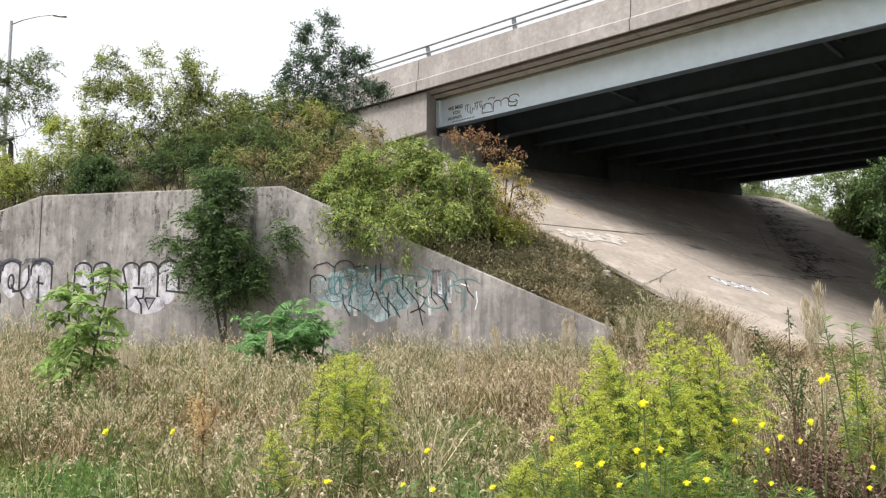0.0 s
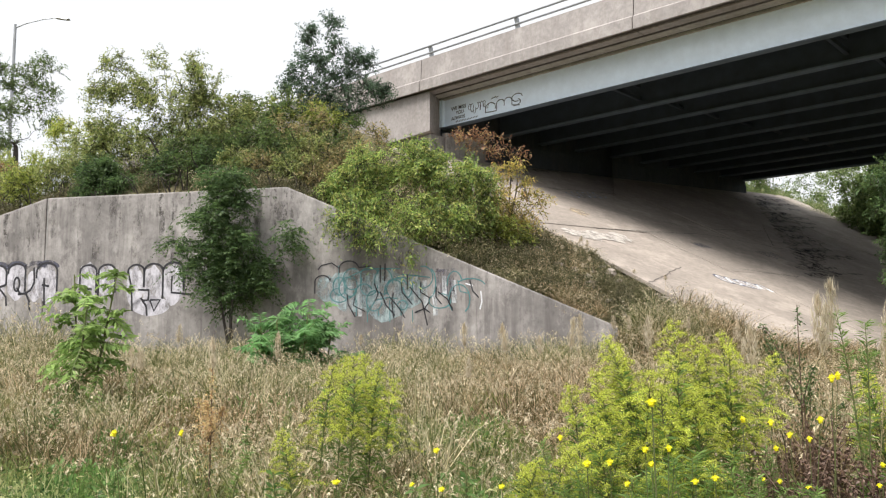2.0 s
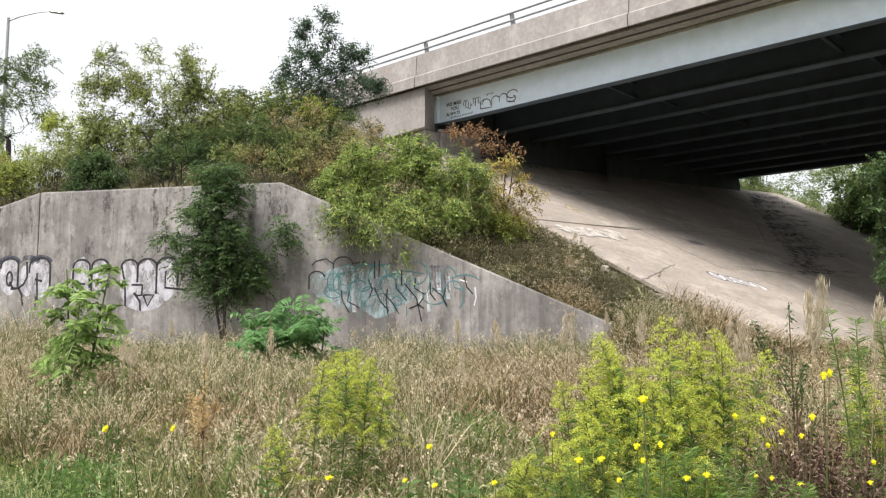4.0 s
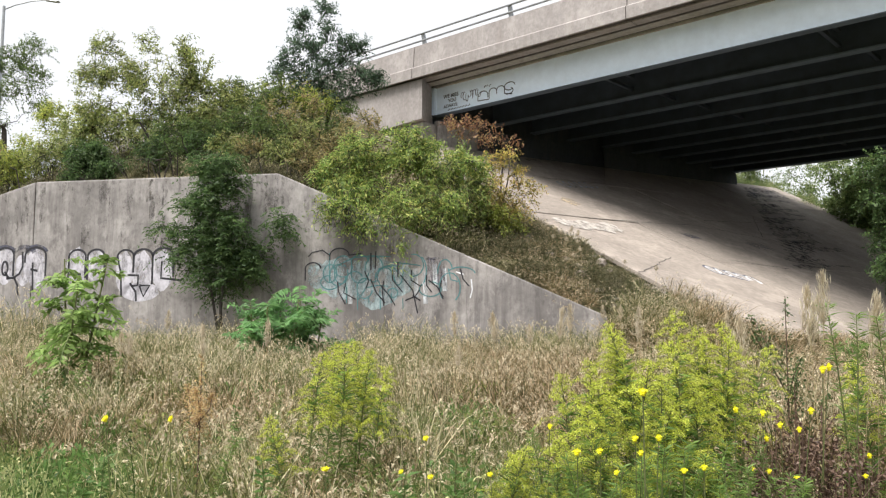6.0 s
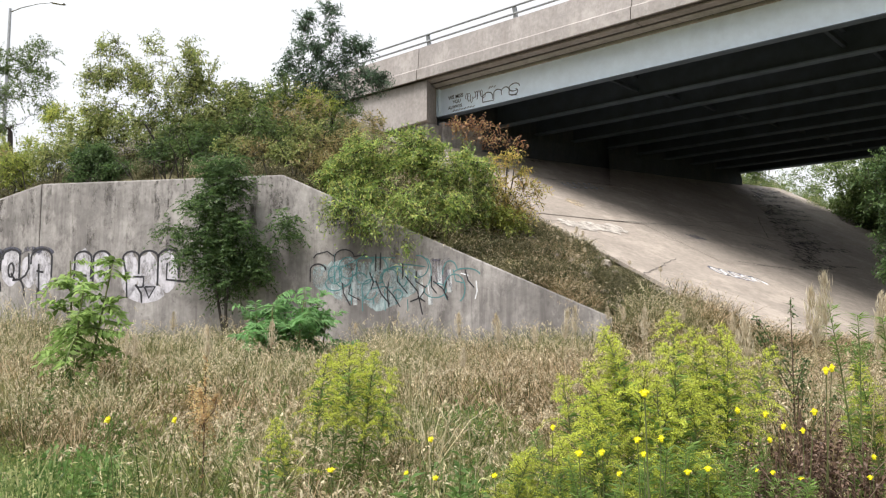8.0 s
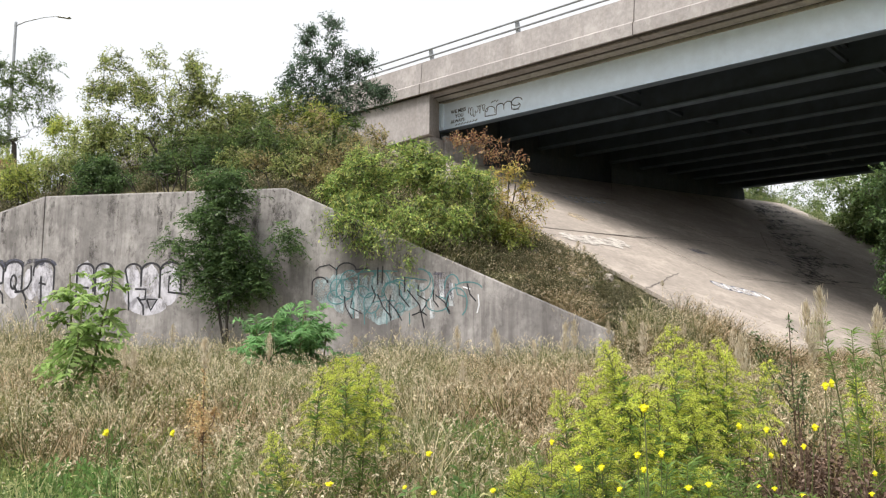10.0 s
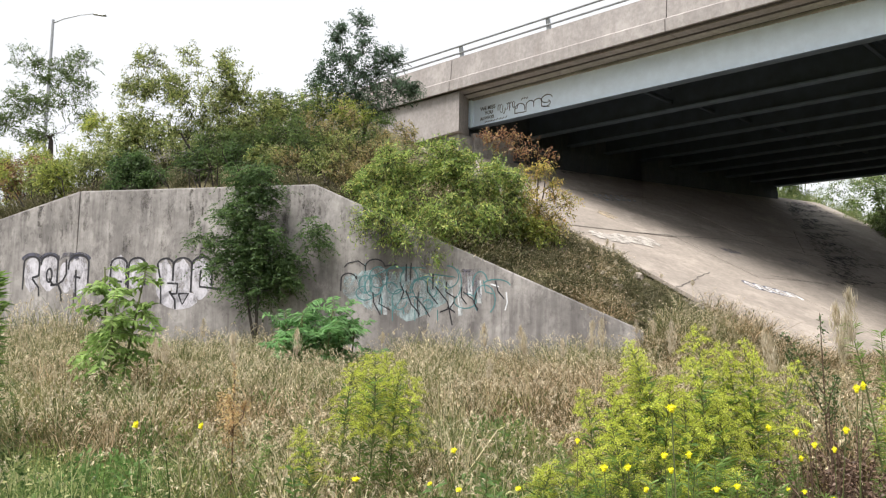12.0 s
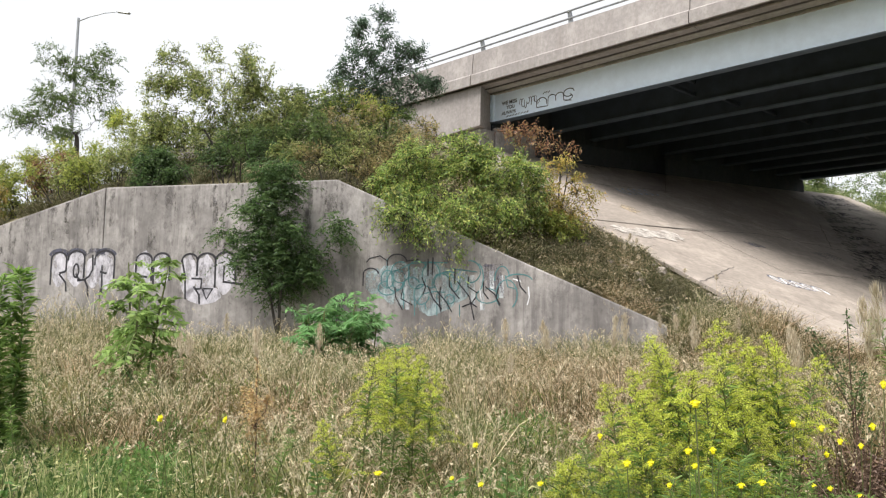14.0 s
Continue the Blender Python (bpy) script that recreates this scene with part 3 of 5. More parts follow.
sways(woody("shrub", (0.9, 16.7, 3.0), "low olive and yellow shrub on the bank behind the wall", "shrub", 6,
            [(0.0, 0, 0.65, 0.6, 0.4, 0.4), (-0.5, 0, 0.45, 0.4, 0.3, 0.3), (0.55, 0, 0.6, 0.35, 0.3, 0.35)], 60, 3600, 0.08, L_LIME, 55, 0.17, 0.02, hang=0.3), 0.3)
# dark tree against the sky
sways(woody("tree", (-3.02, 20.0, 5.66), "dark blue-green slender tree on the bank top", "tree", 4,
            [(0.07, 0, 3.76, 0.24, 0.26, 0.37), (-0.48, 0, 3.46, 0.3, 0.28, 0.32), (-0.57, 0, 2.81, 0.55, 0.44, 0.4), (0.23, 0, 2.93, 0.62, 0.52, 0.55), (0.98, 0, 2.9, 0.24, 0.25, 0.3), (-0.95, 0, 2.26, 0.34, 0.28, 0.32),
             (-0.05, 0, 2.19, 0.75, 0.6, 0.46), (0.89, 0, 2.11, 0.62, 0.52, 0.34), (1.45, 0, 2.08, 0.3, 0.25, 0.12), (0.54, 0, 1.6, 0.55, 0.46, 0.23), (-0.4, 0, 1.5, 0.45, 0.39, 0.26)],
            210, 13500, 0.08, L_BLUE, 14, 0.2, 0.04, 0.14, low_fork=0.9), 0.35)
sways(woody("tree", (-6.5, 19.0, 5.1), "open-crowned green tree with many thin dark stems", "tree", 8,
            [(-1.55, 0, 3.02, 0.4, 0.35, 0.3), (-0.61, 0, 3.06, 0.66, 0.55, 0.33), (0.24, 0, 3.02, 0.44, 0.35, 0.3), (-1.9, 0, 2.24, 0.38, 0.37, 0.46), (-1.04, 0, 2.38, 0.68, 0.55, 0.41), (0.47, 0, 2.38, 0.61, 0.49, 0.44),
             (1.24, 0, 1.89, 0.61, 0.49, 0.38), (-0.13, 0, 1.96, 0.82, 0.66, 0.38), (1.76, 0, 2.6, 0.1, 0.12, 0.2), (-0.79, 0, 1.33, 0.82, 0.66, 0.41), (0.57, 0, 1.26, 0.68, 0.55, 0.41), (-1.76, 0, 1.47, 0.41, 0.33, 0.41)],
            280, 17500, 0.082, L_OLIVE, 15, 0.2, 0.045, 0.3, low_fork=0.95), 0.3)
sways(woody("bush", (-7.4, 17.95, 4.6), "low dark green bush drooping over the wall top", "bush", 5,
            [(-0.46, 0, 0.7, 0.58, 0.46, 0.44), (-0.07, -0.1, 0.4, 0.46, 0.37, 0.28), (-0.6, -0.4, 0.15, 0.35, 0.2, 0.25)], 110, 9000, 0.075, L_DARK, 16, 0.14, 0.03), 0.15)
sways(woody("tree", (-14.1, 26.0, 6.6), "green tree with a forked dark trunk beside the road", "tree", 1,
            [(-1.18, 0, 3.97, 0.62, 0.5, 0.42), (0.63, 0, 3.96, 0.62, 0.5, 0.42), (-0.25, 0, 3.5, 0.85, 0.6, 0.5), (0.48, 0, 2.97, 0.8, 0.6, 0.6), (-1.1, 0, 2.77, 0.8, 0.6, 0.6), (-1.25, 0, 2.08, 0.95, 0.6, 0.45),
             (-2.34, 0, 1.78, 0.6, 0.4, 0.4), (0.84, 0, 2.08, 0.65, 0.5, 0.45), (-0.61, 0, 1.39, 1.0, 0.75, 0.3), (-0.3, 0, 2.5, 0.7, 0.5, 0.4)],
            260, 9000, 0.1, L_MID, 20, 0.26, 0.13, 0.1, low_fork=1.0), 0.2)
SHRUBS = {L_OLIVE: "olive green shrub on the bank", L_BROWNISH: "brownish shrub with thin bare stems on the bank", L_LIME: "lime green shrub on the bank",
          L_YELLOW: "yellowing shrub on the bank", L_DARK: "low dark green shrub behind the wall", L_MID: "mid-green shrub behind the wall", L_RED: "shrub with rusty red leaves on the bank"}
# darker leaves on the low row stand for the shade under the open-crowned tree
for x, y, r, m, k in ((-8.9, 19.6, 0.75, L_OLIVE, 22), (-5.2, 18.9, 0.65, L_OLIVE, 23), (-3.5, 18.5, 0.8, L_BROWNISH, 24), (-2.0, 19.2, 0.8, L_BROWNISH, 25), (-11.5, 19.8, 0.7, L_RED, 26),
                      (-12.6, 21.5, 1.0, L_LIME, 27), (-4.1, 20.2, 0.95, L_LIME, 29), (-14.6, 21.0, 1.0, L_LIME, 30), (-9.7, 21.0, 1.15, L_LIME, 36),
                      (-12.9, 19.4, 0.6, L_YELLOW, 38), (-2.3, 18.0, 0.6, L_BROWNISH, 39), (-4.6, 19.4, 0.9, L_MID, 44), (-3.4, 19.6, 0.95, L_LIME, 45), (-5.8, 18.8, 0.6, L_OLIVE, 46), (-8.2, 19.0, 0.7, L_OLIVE, 47),
                      (-2.7, 19.4, 0.8, L_MID, 48), (-6.9, 18.6, 0.4, L_OLIVE, 49), (-4.4, 18.0, 0.6, L_MID, 51), (-2.9, 17.6, 0.45, L_BROWNISH, 53), (-10.6, 19.3, 0.6, L_OLIVE, 54), (-10.0, 18.6, 0.5, L_LIME, 56),
                      (-13.6, 18.9, 0.6, L_DARK, 57), (-12.2, 19.7, 0.75, L_LIME, 74), (-10.8, 20.1, 0.8, L_LIME, 75), (-13.6, 20.3, 0.9, L_OLIVE, 76), (-9.0, 18.3, 0.5, L_OLIVE, 59), (-3.8, 17.6, 0.5, L_MID, 60), (-6.4, 17.75, 0.36, L_DARK, 62), (-5.8, 17.6, 0.36, L_MID, 63), (-5.2, 17.5, 0.4, L_DARK, 64), (-4.6, 17.4, 0.38, L_OLIVE, 65), (-4.1, 17.2, 0.36, L_BROWNISH, 66), (-3.4, 17.05, 0.36, L_OLIVE, 67), (-2.8, 16.95, 0.36, L_BROWNISH, 68), (-6.1, 18.3, 0.5, L_MID, 69), (-5.3, 18.1, 0.5, L_MID, 70), (-3.2, 17.9, 0.55, L_OLIVE, 71), (-2.3, 17.3, 0.4, L_BROWNISH, 72), (-1.7, 17.5, 0.5, L_OLIVE, 61)):
    sways(woody("shrub", (x, y, ground_at(x, y)), SHRUBS[m], "shrub", 8,
                [(0, 0, r * 0.95, r * 0.9, r * 0.7, r * 0.8), (r * 0.45, 0, r * 1.5, r * 0.4, r * 0.4, r * 0.5), (-r * 0.5, 0, r * 1.3, r * 0.35, r * 0.35, r * 0.5)],
                70, int((2400 if m is L_BROWNISH else 3600) * r), 0.08, m, k, 0.19, 0.016, 0.3), 0.2)
# tree grown up the front of the wall
sways(woody("tree", (-4.25, 15.75, 0.65), "dark green young tree with feathered leaves growing against the wall", "tree", 3,
            [(-0.29, 0, 4.05, 0.42, 0.28, 0.25), (-0.16, 0, 3.6, 0.62, 0.35, 0.3), (-0.43, 0, 3.09, 0.62, 0.4, 0.32), (-1.0, 0, 2.71, 0.36, 0.25, 0.13), (-0.01, 0, 2.69, 0.6, 0.4, 0.36), (0.41, 0, 2.13, 0.34, 0.3, 0.42),
             (-0.34, 0, 2.29, 0.62, 0.4, 0.38), (1.12, 0, 3.05, 0.2, 0.2, 0.12), (1.1, 0, 2.65, 0.14, 0.2, 0.36), (-0.09, 0, 1.73, 0.4, 0.3, 0.27)],
            150, 5200, 0.07, L_DARK, 21, 0.19, 0.045, 0.1, fronds=7, low_fork=0.95), 0.3)
# leafy tree at the meadow's edge before the paved slope
# the last crown blob is unseen, added to shade the paved slope
sways(woody("tree", (9.1, 16.0, meadow(9.1, 16.0)), "dark green leafy young tree at the meadow's edge", "tree", 3,
            [(-0.61, 0, 3.4, 0.32, 0.26, 0.28), (-0.16, 0, 3.71, 0.34, 0.28, 0.28), (-0.26, 0, 2.99, 0.32, 0.26, 0.3), (-0.38, 0, 2.49, 0.23, 0.18, 0.16), (-0.17, 0, 1.74, 0.25, 0.46, 0.57), (0.29, 0, 2.76, 0.57, 0.83, 1.03), (1.6, 0.3, 2.9, 1.3, 1.2, 1.6)], 190, 13000, 0.1, L_DARK, 73, 0.2, 0.05, 0.15), 0.3)
# beyond the bridge
for x, y, z, r, s in ((20.0, 33, 3.6, 2.0, 31), (25.5, 40, 4.5, 3.2, 32), (17.5, 46, 7.5, 2.0, 33), (19.5, 27.5, 1.6, 1.7, 34), (24, 50, 6, 3.0, 35), (18.8, 34.6, 4.9, 1.8, 37), (21.5, 37, 4.6, 2.2, 40)):
    sways(woody("tree", (x, y, z), "green roadside tree beyond the bridge", "tree", 3,
                [(0, 0, r * 1.5, r, r, r * 1.1), (r * 0.5, 0, r * 0.8, r * 0.8, r * 0.8, r * 0.7), (-r * 0.4, 0, r * 0.7, r * 0.7, r * 0.7, r * 0.6)],
                190, 12000, 0.19, L_FAR, s, 0.4, 0.1), 0.15)



# ---- the street lamp beside the bridge approach ----
lamp = tagged(thing("street_lamp", (-23.4, 42.0, 9.0)), "tall grey metal street lamp with a long curved arm", "street lamp")
mesh_object("pole", *tube([(0, 0, 0), (0, 0, 5), (0, 0, 9.45)], [0.11, 0.09, 0.07], 10), M_RAIL, lamp, smooth=True)
arm = mesh_object("arm", *tube([(0, 0, 9.25), (0.6, 0, 9.5), (1.5, 0, 9.72), (2.3, 0, 9.8)], [0.035, 0.03, 0.026, 0.022], 8), M_RAIL, lamp, smooth=True)
mesh_object("lamp_head", *prism([(2.2, -0.13, 9.76), (2.85, -0.15, 9.66), (2.95, -0.1, 9.72), (2.6, -0.1, 9.84), (2.25, -0.1, 9.86)], (0, 0.27, 0)), M_RAIL, arm, bevel=0.02)


# ---- pinnate plants: the sapling and the sumac ----
def compound_plant(name, place, label, category, stems, height, fans, length, leaflet, pairs, material, seed, width=0.1, slim=0.32, sag=(0.2, 0.9), lift=(-0.5, 1.6)):
    rng = np.random.default_rng(seed)
    ob = tagged(thing(name, place), label, category)
    wood, chunks = [], []
    for k in range(stems):
        b = np.array([rng.normal() * width, rng.normal() * width, -0.1])
        top = b + np.array([rng.normal() * 0.1 + (k - stems / 2 + 0.5) * 0.12, rng.normal() * 0.06, height * rng.uniform(0.8, 1.0)])
        wood.append(tube([b, (b + top) / 2 + rng.normal(size=3) * 0.03, top], [0.022, 0.016, 0.008], 6))
        for i in range(fans):
            s = rng.uniform(0.25, 1.0) ** 0.7
            a = i * 2.4 + rng.normal() * 0.3
            v, q, st = pinnate(rng, b + (top - b) * s, (math.cos(a), math.sin(a), rng.uniform(*lift)), length * rng.uniform(0.6, 1.1) * (1.15 - 0.5 * s), leaflet * rng.uniform(0.8, 1.1), pairs, slim, sag)
            chunks.append((v, q))
            wood.append(st)
    mesh_object("stem", *join(wood), M_STEM, ob)
    tagged(arrays_object("leaves", *merged(chunks), material, ob), kind="stuff")
    return ob


sways(compound_plant("sapling", on_ground(-4.47, 10.0), "pale green sapling with long feathered leaves before the wall", "sapling", 3, 2.2, 26, 0.52, 0.15, 10, L_SAPLING, 41, 0.1), 0.5)
sways(compound_plant("sumac", on_ground(-2.65, 12.8), "bright green sumac with feathered leaves beside the wall", "sumac", 4, 1.65, 12, 0.85, 0.17, 15, L_SUMAC, 42, 0.22, 0.26, (0.25, 0.6), (0.2, 1.8)), 0.5)
sways(compound_plant("sumac", on_ground(-2.1, 13.1), "bright green sumac with feathered leaves beside the wall", "sumac", 4, 1.6, 12, 0.85, 0.17, 15, L_SUMAC, 43, 0.22, 0.26, (0.25, 0.6), (0.2, 1.8)), 0.5)


# ---- goldenrod ----
def goldenrod(name, label, height, seed, flowering=True, lush=1.0):
    rng = np.random.default_rng(seed)
    ob = tagged(thing(name), label, "goldenrod", "goldenrod in the meadow")
    way = rng.uniform(0, 6.283)
    bend = np.array([math.cos(way), math.sin(way), -0.35]) * height * rng.uniform(0.03, 0.09)
    line = lambda s: np.array([0, 0, -0.08 + height * s]) + bend * s ** 4
    mesh_object("stem", *tube([line(s) for s in np.linspace(0, 1, 7)], [0.007, 0.007, 0.006, 0.006, 0.005, 0.004, 0.002], 5), M_STEM, ob)
    n = int((120 if flowering else 260) * height)
    s = rng.uniform(0.12, 0.86 if flowering else 1.0, n)
    a = rng.uniform(0, 6.28, n)
    ways = np.stack([np.cos(a), np.sin(a), rng.uniform(0.0, 0.8, n)], 1)
    tagged(arrays_object("leaves", *leaf_arrays(rng, np.array([line(x) for x in s]), 0.11 if flowering else 0.08 * lush, 0.016 if flowering else 0.009 * lush ** 2, ways), L_GOLDLEAF, ob), kind="stuff")
    if not flowering:
        return ob
    cen, stalks = [], []
    for i in range(40):
        s0 = 0.54 + 0.46 * ((i + rng.random()) / 40) ** 0.9
        r = line(s0)
        a = i * 2.4 + rng.normal() * 0.3
        ln = (1.0 - s0) ** 0.8 * height * 0.36 * rng.uniform(0.55, 1.15) + 0.03
        out = np.array([math.cos(a), math.sin(a), 0])
        rise, fall = rng.uniform(0.75, 1.15), rng.uniform(0.6, 1.15)
        arch = lambda t: r + np.multiply.outer(t, out) * ln + np.multiply.outer(rise * t - fall * t ** 2.2, np.array([0, 0, 1.0])) * ln
        stalks.append(tube(list(arch(np.linspace(0, 1, 5))), [0.003, 0.003, 0.002, 0.002, 0.001], 3))
        m = int(24 + 560 * ln)
        t = rng.uniform(0.12, 1, m) ** 0.8
        cen.append(arch(t) + rng.normal(size=(m, 3)) * (0.006 + 0.006 * (1 - t))[:, None] + np.array([0, 0, 0.006]))
    cen = np.concatenate(cen)
    stalk = tagged(mesh_object("plume_stalk", *join(stalks), M_STEM, ob), kind="stuff")
    tagged(arrays_object("flower_plume", *leaf_arrays(rng, cen, 0.0115, 0.006, rng.normal(size=(len(cen), 3)) + np.array([0, 0, 0.6])), L_GOLD, stalk), kind="stuff")
    return ob


GOLD_LABEL = "tall goldenrod plant with feathery yellow flower plumes"
rods = [goldenrod("goldenrod", GOLD_LABEL, h, 50 + i) for i, h in enumerate((1.7, 1.45, 1.2, 1.0))]
greens = [goldenrod("goldenrod", "green goldenrod plant not yet in flower", h, 60 + i, False) for i, h in enumerate((1.75, 1.2))]
greens.append(goldenrod("goldenrod", "leafy green goldenrod plant not yet in flower", 1.75, 63, False, 1.7))
used = set()


def plant_copy(source, x, y, grow=1.0, strength=1.0, turn=None):
    turn = random.uniform(0, 360) if turn is None else turn
    m = pose(*on_ground(x, y), random.uniform(-6, 6), random.uniform(-7, 7), turn)
    if source.name in used:
        ob = copy_thing(source, m)
    else:
        ob, _ = source, used.add(source.name)
    ob.matrix_basis = m @ Matrix.Diagonal((grow, grow, grow, 1))
    return sways(ob, strength)


# the big clump: tall behind, lower in front
for x, y, top in ((1.36, 4.9, 1.78), (1.27, 4.8, 1.72), (1.45, 4.85, 1.7), (1.18, 4.9, 1.64), (1.33, 4.65, 1.6), (1.53, 5.0, 1.62), (1.72, 5.0, 1.7), (1.64, 4.9, 1.62), (1.8, 5.1, 1.6),
                  (0.84, 4.7, 1.48), (0.95, 4.8, 1.56), (0.78, 4.8, 1.38), (1.05, 4.7, 1.5), (1.1, 4.85, 1.56), (0.9, 4.6, 1.34), (1.2, 4.5, 1.4), (1.42, 4.5, 1.36), (1.05, 4.45, 1.25)):
    source, tall = (rods[0], 1.7) if top > 1.55 else (rods[1], 1.45)
    plant_copy(source, x, y, (top - ground_at(x, y)) / tall)
for i in range(3):
    plant_copy(rods[3 if i % 3 else 2], 0.85 + 0.75 * (i * 0.618 % 1), 3.95 + 0.35 * random.random(), random.uniform(0.85, 1.05), 0.7)
for x, y in ((0.3, 4.3), (0.45, 4.45), (0.58, 4.35)):
    plant_copy(rods[3], x, y, random.uniform(0.92, 1.05), 0.7)
# the clump in the middle of the meadow
for x, y, g in ((-0.98, 6.0, 0.98), (-0.88, 6.2, 1.02), (-0.78, 6.0, 1.04), (-0.62, 6.1, 1.0), (-0.5, 5.95, 0.92), (-0.66, 6.3, 1.03)):
    plant_copy(rods[1], x, y, g)
for x, y, g in ((-1.0, 5.4, 0.85), (3.0, 5.5, 1.2)):
    plant_copy(rods[2], x, y, g)
for x, y, g in ((2.5, 5.0, 1.02), (2.62, 5.1, 1.05), (2.95, 5.2, 1.0)):
    plant_copy(greens[0], x, y, g)
for x, y, g in ((-4.3, 6.9, 1.15), (-4.45, 7.1, 1.2), (-4.6, 7.0, 1.1), (-4.8, 7.2, 1.2), (-4.9, 6.8, 1.05), (-5.1, 7.3, 1.1), (-4.55, 6.7, 0.9), (-4.4, 7.3, 1.0), (-4.7, 6.6, 0.85), (-4.95, 7.1, 1.0), (-4.4, 6.9, 0.8), (-4.33, 7.0, 0.6)):
    plant_copy(greens[2], x, y, g)
for i in range(40):
    plant_copy(greens[1], 0.65 + 1.1 * random.random(), 3.8 + 0.6 * random.random(), random.uniform(0.6, 0.9), 0.6)
for i in range(14):
    plant_copy(greens[1], random.uniform(-4.5, 3), random.uniform(4.4, 9.5), random.uniform(0.5, 0.9), 0.6)


# ---- sow thistles and other yellow flowers ----
def yellow_flower(height, seed):
    rng = np.random.default_rng(seed)
    ob = tagged(thing("yellow_flower"), "yellow daisy-like flower on a thin stalk in the grass", "flower", "yellow flowers")
    top = np.array([rng.normal() * 0.03, rng.normal() * 0.03, height])
    mesh_object("stalk", *tube([(0, 0, -0.05), top * 0.5 + np.array([0.01, 0, 0]), top], [0.004, 0.003, 0.002], 4), M_STEM, ob)
    a = np.linspace(0, 6.28, 36, endpoint=False)
    lift = 0.2 + 0.3 * (np.arange(36) % 3)
    tilt = np.stack([np.cos(a), 0.62 * np.sin(a) - 0.78 * lift, 0.78 * np.sin(a) + 0.62 * lift], 1)
    head = mesh_object("flower_head", *tube([top - np.array([0, 0, 0.016]), top + np.array([0, 0, 0.002]), top + np.array([0, 0, 0.009])], [0.006, 0.011, 0.006], 8), M_YOLK, ob)
    arrays_object("petals", *leaf_arrays(rng, np.repeat(top[None], 36, 0), 0.018, 0.012, tilt), L_PETAL, head)
    return ob


HEADS = [(-0.59, 0.83), (-1.39, 1.09), (-1.65, 1.11), (-0.07, 0.99), (0.01, 0.82), (-0.18, 0.82), (0.3, 0.83), (1.06, 1.23), (1.54, 1.14), (1.68, 1.13), (1.83, 1.17),
         (1.8, 1.09), (1.7, 0.99), (0.72, 0.95), (0.84, 0.95), (1.05, 0.91), (0.92, 0.81), (1.09, 1.01), (1.61, 0.84), (1.71, 0.83), (1.28, 0.82), (1.85, 0.81), (1.87, 1.04),
         (1.98, 1.37), (1.93, 1.38), (2.21, 0.91), (2.22, 0.8), (1.38, 0.84), (1.03, 1.0), (0.54, 1.07)]
bloom = None
for i, (x, z) in enumerate(HEADS):
    y = 4.3 * (0.88 if 0.6 < x < 1.5 else 1.0)
    x, z = x * y / 4.3, EYE + (z - EYE) * y / 4.3
    bloom = bloom or yellow_flower(1.0, 70)
    ob = bloom if i == 0 else copy_thing(bloom, pose(0, 0, 0))
    h = z - meadow(x, y)
    size = 1.5 if i in (0, 7) else random.uniform(0.85, 1.15)
    ob.matrix_basis = pose(x, y, meadow(x, y), random.uniform(-3, 8), 0, random.uniform(-35, 35)) @ Matrix.Diagonal((size, size, h, 1))
    sways(ob, 0.5)


# ---- docks, thistles and reeds that stand over the grass ----
def dock(name, label, place, height, material, seed, florets=900, bushy=0.05, branches=0):
    rng = np.random.default_rng(seed)
    ob = tagged(thing(name, place), label, "weed")
    cen = []
    mesh_object("stem", *tube([(0, 0, -0.1), (0.01, 0, height * 0.5), (0.0, 0.01, height)], [0.008, 0.006, 0.003], 5), M_STEM_BROWN, ob)
    for i in range(branches + 1):
        if i == 0:
            b, e = np.array([0, 0, height * 0.4]), np.array([0, 0, height])
        else:
            a = i * 2.4
            b = np.array([0, 0, height * rng.uniform(0.3, 0.75)])
            e = b + np.array([math.cos(a) * 0.3, math.sin(a) * 0.3, 0.5]) * rng.uniform(0.5, 1.0) * height * 0.6
            mesh_object("branch", *tube([b, (b + e) / 2 + rng.normal(size=3) * 0.02, e], [0.005, 0.004, 0.002], 4), M_STEM_BROWN, ob)
        m = florets // (branches + 1)
        t = rng.uniform(0, 1, m)[:, None]
        cen.append(b + (e - b) * t + rng.normal(size=(m, 3)) * bushy * (1.1 - t))
    tagged(arrays_object("seed_spike", *leaf_arrays(rng, np.concatenate(cen), 0.03, 0.014), material, ob), kind="stuff")
    return sways(ob, 0.5)


dock("dock", "rust-coloured dock gone to seed in the grass", on_ground(-1.77, 6.0), 1.3, L_RUST, 81, 800, 0.05, 3)
dock("thistle", "grey-green spiky weed before the paved slope", on_ground(2.57, 6.0), 1.75, L_DARK, 82, 1100, 0.07, 5)
for i, (x, y, h) in enumerate(((1.95, 4.5, 1.25), (2.05, 4.4, 1.15), (1.8, 4.4, 1.0), (2.15, 4.6, 1.1), (1.7, 4.2, 0.9), (1.9, 4.3, 1.05), (2.25, 4.4, 1.0), (2.0, 4.15, 0.85), (1.82, 4.1, 0.75), (2.12, 4.25, 0.9), (2.35, 4.55, 0.95), (1.75, 4.55, 0.95), (2.05, 4.7, 1.1))):
    dock("dead_weed", "dead brown branching weed among yellow flowers", on_ground(x, y), h, L_DEAD, 83 + i, 500, 0.03, 9)


